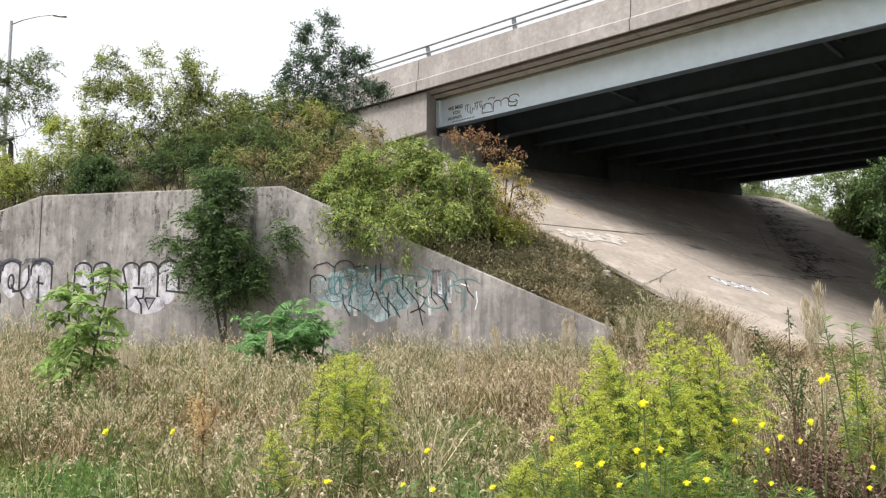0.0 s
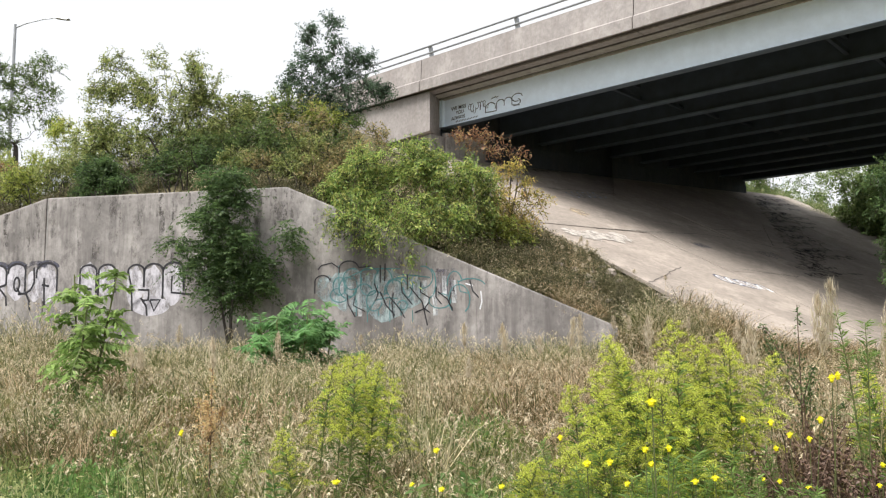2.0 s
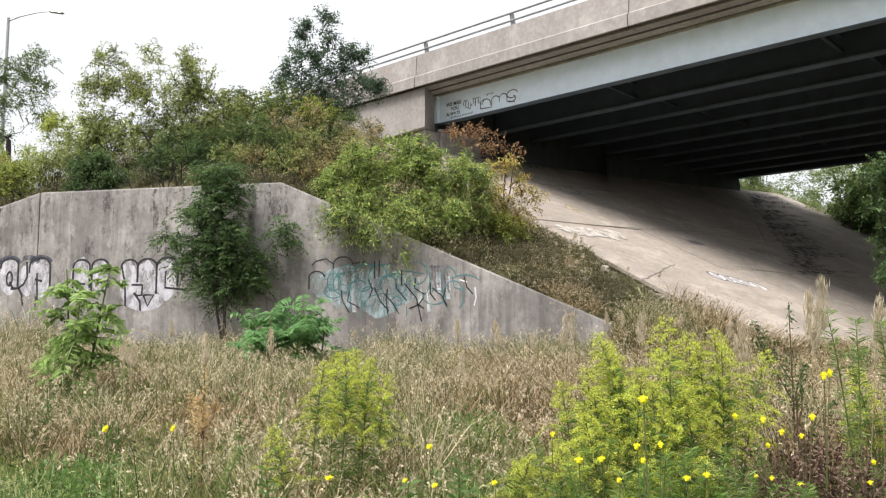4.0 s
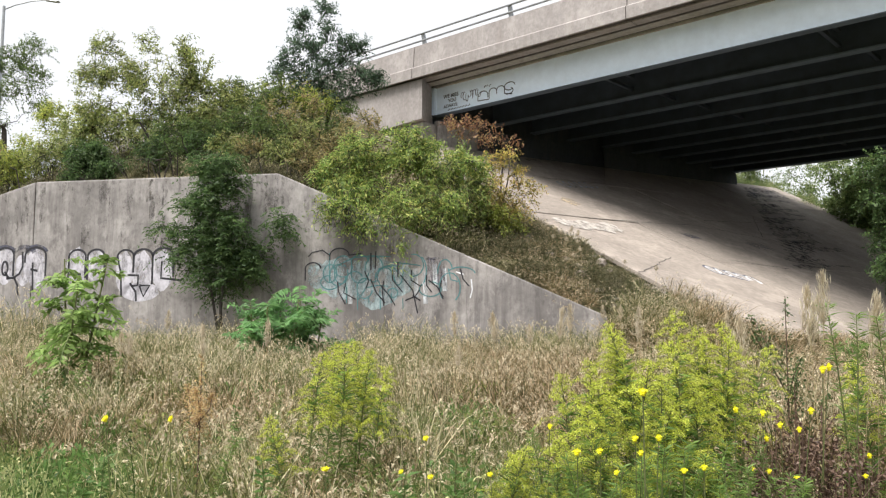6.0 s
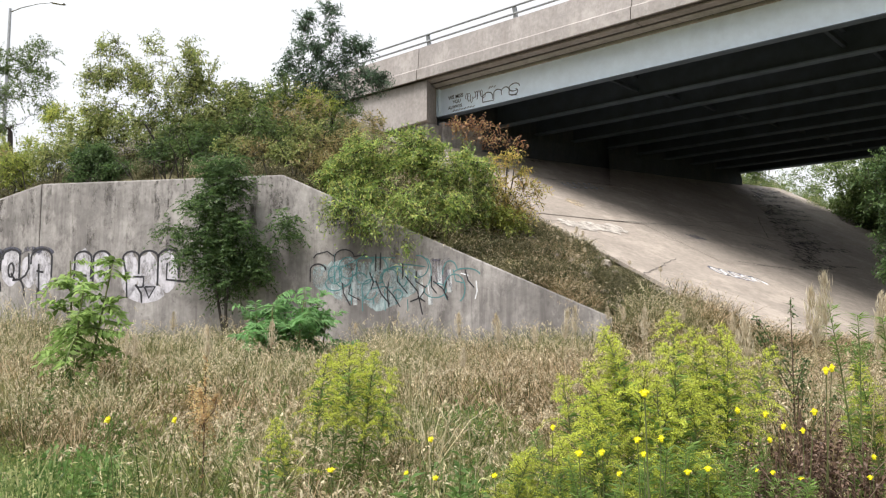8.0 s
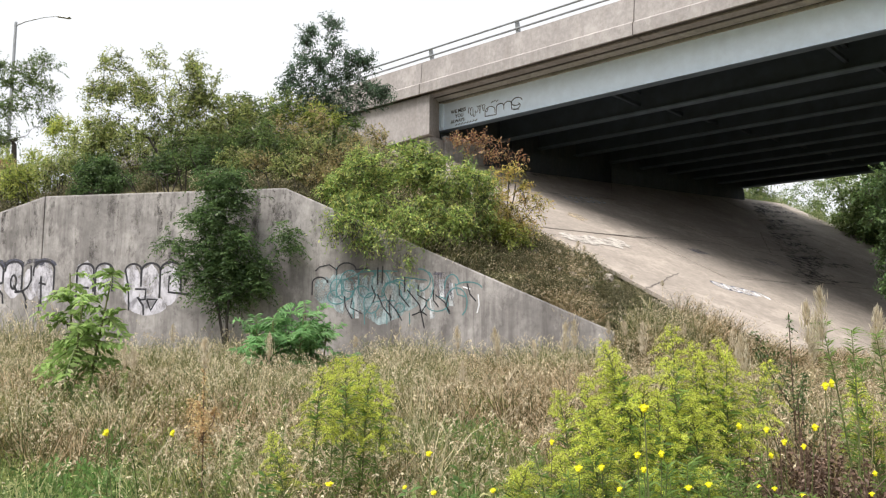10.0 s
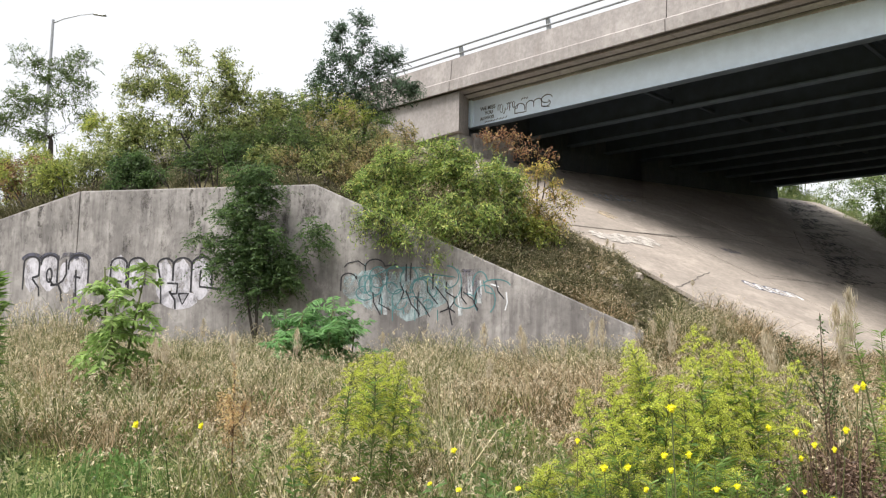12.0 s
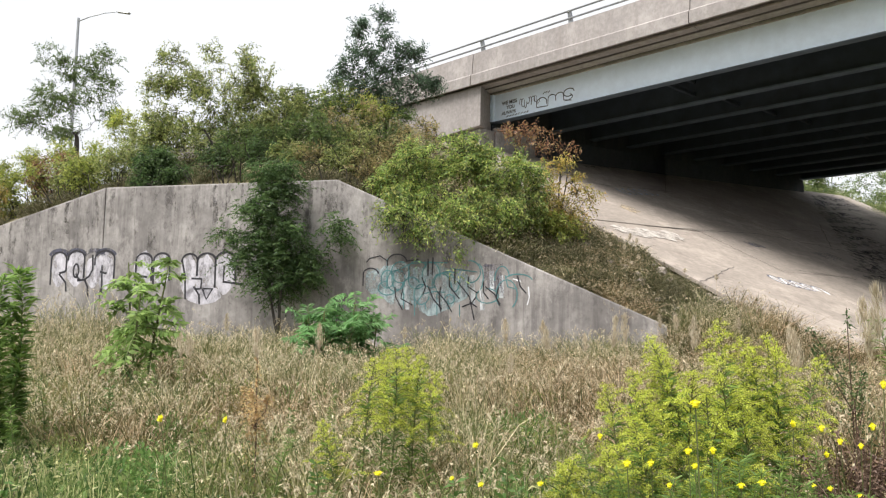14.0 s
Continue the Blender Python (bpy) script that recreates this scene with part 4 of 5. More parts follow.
def broad_weed(height, seed):
    rng = np.random.default_rng(seed)
    ob = tagged(thing("broad_leaved_weed"), "fresh green broad-leaved weed in the meadow grass", "weed", "broad-leaved weeds")
    mesh_object("stem", *tube([(0, 0, -0.05), (0.01, 0.01, height * 0.5), (0.0, 0.0, height)], [0.007, 0.006, 0.003], 5), M_STEM, ob)
    n = 80
    z = np.sort(rng.uniform(0.1, 1.0, n)) * height
    a = np.arange(n) * 2.4
    ways = np.stack([np.cos(a), np.sin(a), rng.uniform(-0.1, 0.8, n)], 1)
    tagged(arrays_object("leaves", *leaf_arrays(rng, np.stack([np.zeros(n), np.zeros(n), z], 1), 0.085, 0.026, ways), L_BROAD, ob), kind="stuff")
    return ob


broad = [broad_weed(0.75, 120), broad_weed(0.6, 121)]
BROAD = [(0.12, 4.7), (0.2, 4.85), (0.05, 4.9), (-2.4, 5.4), (-2.3, 5.6), (0.35, 7.4), (-0.9, 4.5), (-3.0, 4.9), (-1.9, 7.5), (2.1, 4.2), (-3.9, 8.0), (-5.2, 8.6), (-0.2, 4.2), (1.9, 4.0)]
for i, (x, y) in enumerate(BROAD):
    plant_copy(broad[i % 2], x, y, random.uniform(0.85, 1.15), 0.6)


# ---- grass: rigid tufts that lean with the gusts ----
def blades(rng, n, reach, low, high, width, flop, tussocks=14):
    heart = rng.uniform(-reach, reach, (tussocks, 2))
    vigour = rng.uniform(0.7, 1.15, tussocks)
    own = rng.integers(0, tussocks, n)
    off = rng.normal(size=(n, 2)) * 0.07
    wild = rng.random(n) < 0.4
    off[wild] = rng.uniform(-reach, reach, (int(wild.sum()), 2)) - heart[own[wild]]
    root = np.concatenate([heart[own] + off, np.full((n, 1), -0.06)], 1)
    h = rng.uniform(low, high, n) * vigour[own]
    a = np.arctan2(off[:, 1], off[:, 0]) + rng.normal(size=n) * 1.6
    out = np.stack([np.cos(a), np.sin(a), np.zeros(n)], 1)
    b = rng.uniform(0, 6.283, n)
    side = np.stack([np.cos(b), np.sin(b), np.zeros(n)], 1)
    bow = (rng.uniform(0.05, 1.0, n) * flop * h)[:, None]
    lean = rng.normal(size=(n, 3)) * (h * 0.2)[:, None] * np.array([1, 1, 0])
    rows = []
    for s, w in ((0, 0.8), (0.4, 1.0), (0.75, 0.7), (1.0, 0.12)):
        c = root + np.array([0, 0, 1.0]) * (h * (s - 0.3 * flop * s ** 3))[:, None] + out * bow * s ** 2.2 + lean * s
        half = side * (width * rng.uniform(0.7, 1.3, n) * 0.5 * w)[:, None]
        rows += [c - half, c + half]
    v = np.stack(rows, 1).reshape(-1, 3)
    q = np.array([[0, 1, 3, 2], [2, 3, 5, 4], [4, 5, 7, 6]])
    return v, (np.arange(n)[:, None, None] * 8 + q[None]).reshape(-1, 4), root + np.array([0, 0, 1.0]) * (h * (1 - 0.3 * flop))[:, None] + out * bow + lean, out


def tuft(kind, seed):
    rng = np.random.default_rng(seed)
    if kind == "dry":
        v, q, tips, out = blades(rng, 720, 0.55, 0.35, 0.95, 0.009, 0.7)
        v2, q2, _, _ = blades(rng, 600, 0.55, 0.2, 0.55, 0.009, 0.9)
        n = 420
        at = np.concatenate([rng.uniform(-0.55, 0.55, (n, 2)), rng.uniform(0.1, 0.62, (n, 1))], 1)
        ob = arrays_object("grass_tuft", *merged([(v, q), (v2, q2), leaf_arrays(rng, at, 0.05, 0.014)]), L_RUSSET if seed % 2 else L_STRAW)
        n, m = 150, 8
        t = np.tile(np.linspace(0, 1, m), n)[:, None]
        long = np.repeat(rng.uniform(0.05, 0.12, n), m)[:, None]
        way = np.repeat(out[:n] * rng.uniform(0.3, 1.0, (n, 1)) + np.array([0, 0, 0.55]), m, 0)
        at = np.repeat(tips[:n], m, 0) + way * long * t + np.array([0, 0, -0.9]) * long * t ** 2 + rng.normal(size=(n * m, 3)) * 0.006
        flow = way + np.array([0, 0, -1.8]) * t + rng.normal(size=(n * m, 3)) * 0.45
        tagged(arrays_object("seed_heads", *leaf_arrays(rng, at, 0.036, 0.0125, flow), L_SEED, ob), kind="stuff")
        return tagged(ob, "dense dry straw-coloured meadow grass with seed heads", "grass", kind="stuff")
    v, q, _, _ = blades(rng, 900, 0.55, 0.2, 0.55, 0.009, 1.25)
    v2, q2, _, _ = blades(rng, 200, 0.55, 0.35, 0.7, 0.006, 0.6)
    n = 500
    at = np.concatenate([rng.uniform(-0.55, 0.55, (n, 2)), rng.uniform(0.05, 0.42, (n, 1))], 1)
    ob = arrays_object("grass_tuft", *merged([(v, q), (v2, q2), leaf_arrays(rng, at, 0.06, 0.02)]), L_GREENGRASS)
    return tagged(ob, "long green meadow grass blades", "grass", kind="stuff")


tufts = {"dry": [tuft("dry", 90 + i) for i in range(4)], "green": [tuft("green", 95 + i) for i in range(3)]}
y = 3.5
while y < 15.2:
    x = -(0.62 * y + 2.2)
    while x < 0.62 * y + 2.0:
        px, py = x + random.uniform(-0.2, 0.2), y + random.uniform(-0.2, 0.2)
        r = Vector((px, py, 0)) - WALL_L
        x += 0.72
        if (r.x * WY.x + r.y * WY.y) > -0.5 and r.x * WX.x + r.y * WX.y < END + 0.8:
            continue
        lush = (1.4 if py < 5.2 else 1.1) - (py - 3.4) * 0.13 - 0.07 * px + (0.3 if px > 0 and py < 6 else 0.0) + 1.7 * noise.noise((px * 0.55, py * 0.55, 9))
        kind = "green" if random.random() < min(lush, 0.8) else "dry"
        warm = noise.noise((px * 0.4, py * 0.4, 4)) + 0.05 * px + random.uniform(-0.3, 0.3) > 0
        source = random.choice(tufts[kind] if kind == "green" else tufts[kind][1::2] if warm else tufts[kind][0::2])
        grow = random.uniform(0.8, 1.15) * (1.05 if py > 6 else 0.85 if kind == "dry" else 1.15) * (1 + 0.5 * noise.noise((px * 0.7, py * 0.7, 21)))
        if px > 2.6 and py > 11.5:
            grow *= 0.5
        if px < -6.5 and py > 9.5:
            grow *= 1.35
        m = pose(px, py, meadow(px, py) if py < 12.5 else ground_at(px, py), 0, 0, random.uniform(0, 360))
        if source.name in used:
            ob = copy_thing(source, m)
        else:
            ob, _ = source, used.add(source.name)
        ob.matrix_basis = m @ Matrix.Diagonal((1.0, 1.0, grow, 1))
        if py < 8.5:
            sways(ob, 0.45 if kind == "dry" else 0.25)
    y += 0.62

# weeds on the bank between the wall and the paving, on the bank top and beyond the bridge
def weed_tuft(seed, material=None, label="low grey-green and brown weeds on the bank"):
    rng = np.random.default_rng(seed)
    v, q, _, _ = blades(rng, 260, 0.4, 0.15, 0.5, 0.012, 0.8, 8)
    n = 520
    at = np.concatenate([rng.uniform(-0.42, 0.42, (n, 2)), rng.uniform(0.02, 0.38, (n, 1)) ** 1.2], 1)
    ob = arrays_object("weed_tuft", *merged([(v, q), leaf_arrays(rng, at, 0.06, 0.028)]), material or L_WEED)
    return tagged(ob, label, "weeds", kind="stuff")


weeds = [weed_tuft(100 + i) for i in range(3)]


def bank_copy(source, x, y, grow):
    dx, dy = (ground_at(x + 0.3, y) - ground_at(x - 0.3, y)) / 0.6, (ground_at(x, y + 0.3) - ground_at(x, y - 0.3)) / 0.6
    tip = UP.rotation_difference(Vector((-max(min(dx, 0.8), -0.8), -max(min(dy, 0.8), -0.8), 1)))
    m = Matrix.Translation((x, y, ground_at(x, y))) @ tip.to_matrix().to_4x4() @ pose(0, 0, 0, 0, 0, random.uniform(0, 360))
    if source.name in used:
        ob = copy_thing(source, m)
    else:
        ob, _ = source, used.add(source.name)
    ob.matrix_basis = m @ Matrix.Diagonal((0.8, 0.8, grow, 1))


meadow_weeds = [weed_tuft(104, L_BROAD, "leafy green weeds among the dry grass"), weed_tuft(105, L_BROWNISH, "withered brown weeds among the dry grass"), weed_tuft(106, L_OLIVE, "olive green weeds among the dry grass")]
for i in range(120):
    y = random.uniform(4.2, 13.5)
    x = random.uniform(-0.6, 0.58) * y
    r = Vector((x, y, 0)) - WALL_L
    if (r.x * WY.x + r.y * WY.y) > -0.5 and r.x * WX.x + r.y * WX.y < END + 0.8:
        continue
    source = meadow_weeds[i % 3]
    m = pose(x, y, meadow(x, y) if y < 12.5 else ground_at(x, y), 0, 0, random.uniform(0, 360))
    if source.name in used:
        ob = copy_thing(source, m)
    else:
        ob, _ = source, used.add(source.name)
    wide = random.uniform(0.4, 0.75)
    ob.matrix_basis = m @ Matrix.Diagonal((wide, wide, random.uniform(1.2, 2.0) * (0.6 if y < 6 else 1), 1))
    sways(ob, 0.3)
for i in range(520):
    p = WALL_L + WX * random.uniform(3.0, END + 2.5) + WY * (0.5 + 5.0 * random.random() ** 1.3)
    if (p - P0).x * A.x + (p - P0).y * A.y < -2.15:
        bank_copy(random.choice(weeds if i % 5 or (p - WALL_L).dot(WX) > END - 0.6 else tufts["dry"][:3]), p.x, p.y, random.uniform(0.4, 1.1) * (0.85 if (p - WALL_L).dot(WX) > END - 0.6 else 1 if i % 5 else 0.55))
for i in range(26):
    p = WALL_L + WX * (END + random.uniform(0.1, 2.6)) + WY * random.uniform(-1.2, 1.0)
    bank_copy(random.choice(weeds + tufts["dry"][:3]), p.x, p.y, random.uniform(0.55, 0.95))
for i in range(90):
    p = WALL_L + WX * random.uniform(-13, 6) + WY * (0.45 + 5 * random.random())
    bank_copy(random.choice(weeds), p.x, p.y, random.uniform(0.6, 1.3))
for i in range(60):
    p = sp(random.uniform(18.3, 25), random.uniform(-5, 8))
    bank_copy(random.choice(tufts["green"]), p.x, p.y, random.uniform(1.2, 2.2))


# ---- loose stones along the paving's edge ----
def stone(size, seed):
    bm = bmesh.new()
    bmesh.ops.create_icosphere(bm, subdivisions=2, radius=size * 0.75)
    for v in bm.verts:
        v.co *= 1 + 0.45 * noise.noise(v.co * (1.6 / size) + Vector((seed, 0, 0)))
        v.co.z *= 0.6
    me = bpy.data.meshes.new("stone")
    bm.to_mesh(me)
    bm.free()
    me.materials.append(M_PAVING)
    return me


rocks = [stone(0.16, 1), stone(0.22, 5), stone(0.12, 9)]
for i in range(46):
    d = random.uniform(4.5, 11)
    p = sp(-2.1 - random.random() * 1.6, d)
    ob = tagged(new("stone", rocks[i % 3]), "pale broken stone on the weedy bank", "stone", "loose stones")
    ob.matrix_basis = pose(p.x, p.y, ground_at(p.x, p.y) + 0.05, random.uniform(-15, 15), random.uniform(-15, 15), random.uniform(0, 360))


# ---- tall pale reed grass that stands over the meadow ----
def reed(height, seed):
    rng = np.random.default_rng(seed)
    ob = tagged(thing("reed_grass"), "tall grass stalk with a pale feathery plume", "grass", "tall plumed grass")
    top = np.array([rng.normal() * 0.05, rng.normal() * 0.05, height])
    mesh_object("stalk", *tube([(0, 0, -0.05), top * 0.5, top], [0.004, 0.003, 0.0015], 4), M_STRAWSTEM, ob)
    n = 260
    t = rng.uniform(0.84, 1.0, n)
    w = 0.022 * np.sin((t - 0.84) / 0.16 * 3.0 + 0.14)
    at = top * t[:, None] + rng.normal(size=(n, 3)) * w[:, None]
    tagged(arrays_object("plume", *leaf_arrays(rng, at, 0.04, 0.006, np.array([0.25, 0, 1.0]) + rng.normal(size=(n, 3)) * 0.3), L_PLUME, ob), kind="stuff")
    return ob


reeds = [reed(1.0, 110), reed(1.0, 111)]
REEDS = [(2.35, 5.0, 1.88), (2.48, 5.2, 1.8), (2.3, 5.4, 1.72), (2.2, 5.6, 1.6), (2.75, 5.4, 1.78), (2.95, 5.5, 1.75), (0.95, 7.2, 1.7), (0.65, 7.6, 1.66), (1.3, 8.0, 1.75), (0.2, 9.0, 1.68), (1.75, 7.0, 1.7), (-6.6, 9.5, 1.7), (-3.2, 8.5, 1.45)]
REEDS += [(random.uniform(-6, 5), random.uniform(6.5, 13.5), random.uniform(1.2, 1.55)) for _ in range(26)]
for i in range(16):
    p = sp(-2.3 - 1.2 * random.random(), random.uniform(5.5, 11))
    REEDS.append((p.x, p.y, ground_at(p.x, p.y) + random.uniform(0.35, 0.7)))
for i, (x, y, top) in enumerate(REEDS):
    low = ground_at(x, y)
    m = pose(x, y, low, random.uniform(-5, 5), random.uniform(-5, 5), random.uniform(0, 360))
    source = reeds[i % 2]
    ob = source if i < 2 else copy_thing(source, m)
    ob.matrix_basis = m @ Matrix.Diagonal((1, 1, (top - low * (0.5 if 12 < i < 39 else 1)), 1))
    sways(ob, 0.7)


# ---- sprayed paint on the wall, girder and slope: thin strokes that lie on the surface ----
def stroke(points, width, place):
    """A flat brush line through 2D points, put on a surface by place(a, b)."""
    pts = [Vector(p) for p in points]
    verts, faces = [], []
    for i, p in enumerate(pts):
        way = (pts[min(i + 1, len(pts) - 1)] - pts[max(i - 1, 0)]).normalized()
        side = Vector((-way.y, way.x)) * width * 0.5 * (1 + 0.25 * noise.noise((p.x * 5, p.y * 5, 0)))
        verts += [place(*(p + side)), place(*(p - side))]
    for i in range(len(pts) - 1):
        faces.append([2 * i, 2 * i + 1, 2 * i + 3, 2 * i + 2])
    return verts, faces


def arc(cx, cy, rx, ry, start, end, n=14):
    return [(cx + rx * math.cos(radians(start + (end - start) * i / n)), cy + ry * math.sin(radians(start + (end - start) * i / n))) for i in range(n + 1)]


def letter_arch(x0, x1, foot0, foot1, top):
    """An upside-down U, as in rounded throw-up letters."""
    c, r = (x0 + x1) / 2, (x1 - x0) / 2
    return [(x0, foot0)] + arc(c, top - r * 0.75, r, r * 0.75, 180, 0) + [(x1, foot1)]


def blob(cx, cy, rx, ry, place, wob=0.2):
    n = 22
    v = [place(cx + rx * math.cos(6.283 * i / n) * (1 + wob * noise.noise((cx, i * 0.7, 1))), cy + ry * math.sin(6.283 * i / n) * (1 + wob * noise.noise((cy, i * 0.7, 2)))) for i in range(n)]
    return v, [list(range(n))]


on_wall = lambda a, z: wall_point(a, z, 0.004)
on_wall_low = lambda a, z: wall_point(a, z, 0.002)
on_slope = lambda k, d: sp(k, d, 0.166)
on_slope_low = lambda k, d: sp(k, d, 0.164)
on_girder = lambda s, z: bp(s, 1.115, z)

word = tagged(thing("graffiti"), "pale lavender throw-up letters with dark outlines sprayed on the wall", "graffiti")
for c in ((-1.12, 2.75, 0.2, 0.38), (-0.66, 2.78, 0.25, 0.4), (-0.2, 2.7, 0.2, 0.35),
            (0.1, 2.72, 0.24, 0.42), (1.1, 2.75, 0.25, 0.4), (1.55, 2.75, 0.22, 0.36)):
    mesh_object("letter_fill", *blob(*c, on_wall_low), M_FILL, word)
for c in ((2.22, 2.6, 0.2, 0.45), (2.63, 2.6, 0.24, 0.45), (3.1, 2.65, 0.26, 0.42), (2.6, 2.2, 0.45, 0.2)):
    mesh_object("letter_fill", *blob(*c, on_wall_low), M_FILL, word)
lines = [letter_arch(-1.34, -0.93, 2.4, 2.71, 3.14), letter_arch(-0.88, -0.45, 2.95, 2.55, 3.17), letter_arch(-0.17, 0.34, 2.84, 2.55, 3.17), [(-0.93, 2.71), (-1.11, 2.66)],
         [(-1.11, 2.65), (-0.92, 2.45), (-0.9, 2.25)], [(-0.24, 3.08), (-0.22, 2.75), (-0.3, 2.6), (-0.42, 2.52), (-0.62, 2.5)], [(-0.42, 2.52), (-0.33, 2.35), (-0.31, 2.15)],
         [(0.02, 2.84), (0.05, 2.2)], [(-0.03, 2.7), (0.15, 2.66)], arc(-0.66, 2.72, 0.07, 0.15, 0, 360), [(-0.66, 2.65), (-0.55, 2.5)],
         letter_arch(0.9, 1.3, 2.4, 2.5, 3.1), letter_arch(1.35, 1.75, 2.4, 2.5, 3.1), [(1.0, 2.6), (1.2, 2.58)],
         letter_arch(2.05, 2.43, 2.9, 2.6, 3.08), letter_arch(2.43, 2.87, 2.9, 2.35, 3.09), letter_arch(2.87, 3.35, 2.9, 2.5, 3.11), [(2.05, 2.95), (2.14, 2.6), (2.17, 2.1)],
         [(2.3, 2.55), (2.55, 2.54), (2.54, 2.33), (2.42, 2.32), (2.36, 2.38), (2.5, 2.2), (2.52, 2.0)], [(3.08, 2.83), (3.07, 2.48), (3.54, 2.43)], [(2.58, 2.33), (2.82, 2.33), (2.68, 2.1), (2.58, 2.33)]]
for p in lines:
    mesh_object("outline", *stroke(p, 0.046, on_wall), M_INK, word)
mesh_object("shadow_stroke", *join([stroke(arc(c, 3.02, 0.26, 0.16, 165, 15), 0.1, on_wall_low) for c in (-1.13, -0.66, -0.2, 0.1)]), M_INK_BLUE, word)

# water stains that run down from the wall's top
runs = random.Random(5)
for i in range(64):
    a = -9 + 17 * ((i * 0.618) % 1) + runs.uniform(-0.2, 0.2)
    top = wall_top(a) - 0.03
    deep, wide = runs.uniform(0.3, 1.5) * (1.3 if 0 < a < 4.5 else 0.8), runs.uniform(0.05, 0.3)
    mesh_object("stain", *stroke([(a + 0.03 * noise.noise((k * 0.5, i, 0)), top - deep * k / 9) for k in range(10)], wide, lambda a, z: wall_point(a, min(z, wall_top(a) - 0.03), 0.0015 + 0.00002 * i)), M_RUN, wall)

tag = tagged(thing("graffiti"), "teal and black tangled tags sprayed over each other on the wall", "graffiti")
for c in ((7.0, 2.45, 0.5, 0.42), (7.7, 2.35, 0.55, 0.5), (6.5, 2.5, 0.25, 0.25), (8.2, 2.4, 0.3, 0.3)):
    mesh_object("letter_fill", *blob(*c, on_wall_low), M_FILL_TEAL, tag)
teal = [arc(6.76, 2.54, 0.14, 0.18, 0, 360), arc(6.99, 2.53, 0.14, 0.2, 0, 360), [(6.74, 2.95), (6.75, 2.35)], letter_arch(7.2, 7.55, 2.5, 2.86, 2.9), arc(7.37, 2.55, 0.18, 0.2, 180, 360),
        [(6.95, 2.72), (7.25, 2.85), (7.6, 2.88), (8.0, 2.86)], arc(7.95, 2.45, 0.22, 0.22, 200, 20), [(7.35, 2.02), (7.5, 2.25), (7.75, 2.3), (7.95, 2.28)], [(9.15, 2.62), (9.2, 2.4), (9.35, 2.36)],
        arc(9.4, 2.5, 0.28, 0.14, 150, 10), [(8.05, 2.75), (8.3, 2.72), (8.6, 2.68)], [(7.75, 2.62), (8.0, 2.7), (8.2, 2.66)], arc(8.05, 2.15, 0.1, 0.09, 0, 360), [(7.7, 2.5), (7.82, 2.25), (8.05, 2.05)]]
black = [letter_arch(6.24, 6.56, 2.4, 2.7, 2.76), [(6.3, 2.88), (6.37, 2.96), (6.59, 3.01), (6.75, 2.9)], letter_arch(6.75, 7.15, 2.8, 2.9, 3.04), [(7.15, 2.9), (7.4, 2.93)], [(7.6, 2.94), (7.6, 2.6)],
         [(7.7, 2.97), (7.69, 2.62)], [(7.6, 2.42), (7.72, 2.15), (7.9, 1.95)], [(7.8, 2.3), (7.98, 2.1), (8.1, 1.9)], [(8.76, 2.4), (8.95, 2.25), (9.05, 2.03)], [(8.2, 2.5), (8.45, 2.2), (8.55, 1.75)],
         [(8.3, 2.0), (8.5, 2.08), (8.58, 2.2)], [(8.45, 2.1), (8.6, 2.0)], [(8.15, 2.75), (8.15, 2.45)]]
pale = [[(6.6 + 0.19 * i, 2.7 - 0.08 * (i % 3)), (6.62 + 0.19 * i, 2.3 - 0.12 * (i % 4))] for i in range(14)]
for p in pale:
    mesh_object("pale_stroke", *stroke(p, 0.09, on_wall_low), M_PALEWASH, tag)
scrawl = random.Random(77)
for i in range(13):
    a, z = 6.7 + 0.21 * i + scrawl.uniform(-0.1, 0.1), 2.45 + scrawl.uniform(-0.25, 0.25)
    turn = scrawl.uniform(0, 360)
    teal.append(arc(a, z, scrawl.uniform(0.08, 0.22), scrawl.uniform(0.12, 0.3), turn, turn + scrawl.uniform(150, 330)))
for i in range(9):
    a, z = 6.9 + 0.3 * i + scrawl.uniform(-0.12, 0.12), 2.6 + scrawl.uniform(-0.25, 0.25)
    black.append([(a, z), (a + scrawl.uniform(-0.05, 0.1), z - 0.2), (a + scrawl.uniform(0.0, 0.22), z - scrawl.uniform(0.3, 0.5))])
drips = [[(7.1 + 0.23 * i, 2.25 - 0.1 * (i % 3)), (7.11 + 0.23 * i, 1.95 - 0.13 * (i % 2))] for i in range(6)]
smudge = [[(8.75 + 0.06 * i, 2.85 - 0.02 * i), (8.77 + 0.06 * i, 2.3 + 0.05 * (i % 3))] for i in range(6)] + [[(9.0, 2.6), (9.1, 2.3)], [(8.7, 2.8), (9.1, 2.82)]]
for p in teal:
    mesh_object("teal_line", *stroke(p, 0.021, on_wall), M_TEAL, tag)
for p in black:
    mesh_object("black_line", *stroke(p, 0.025, lambda a, z: wall_point(a, z, 0.006)), M_INK, tag)
for p in smudge:
    mesh_object("faded_line", *stroke(p, 0.05, on_wall_low), M_INK_FADED, tag)
for p in drips:
    mesh_object("paint_drip", *stroke(p, 0.018, on_wall), M_TEAL, tag)
for p in ([(9.6, 2.4), (9.62, 2.2), (9.58, 2.05)], [(9.3, 2.55), (9.45, 2.5)], [(8.65, 2.35), (8.68, 2.15)]):
    mesh_object("white_dab", *stroke(p, 0.024, on_wall), M_WHITE, tag)

slope_tag = tagged(thing("graffiti"), "white and blue block tag with dark outline on the paved slope", "graffiti")
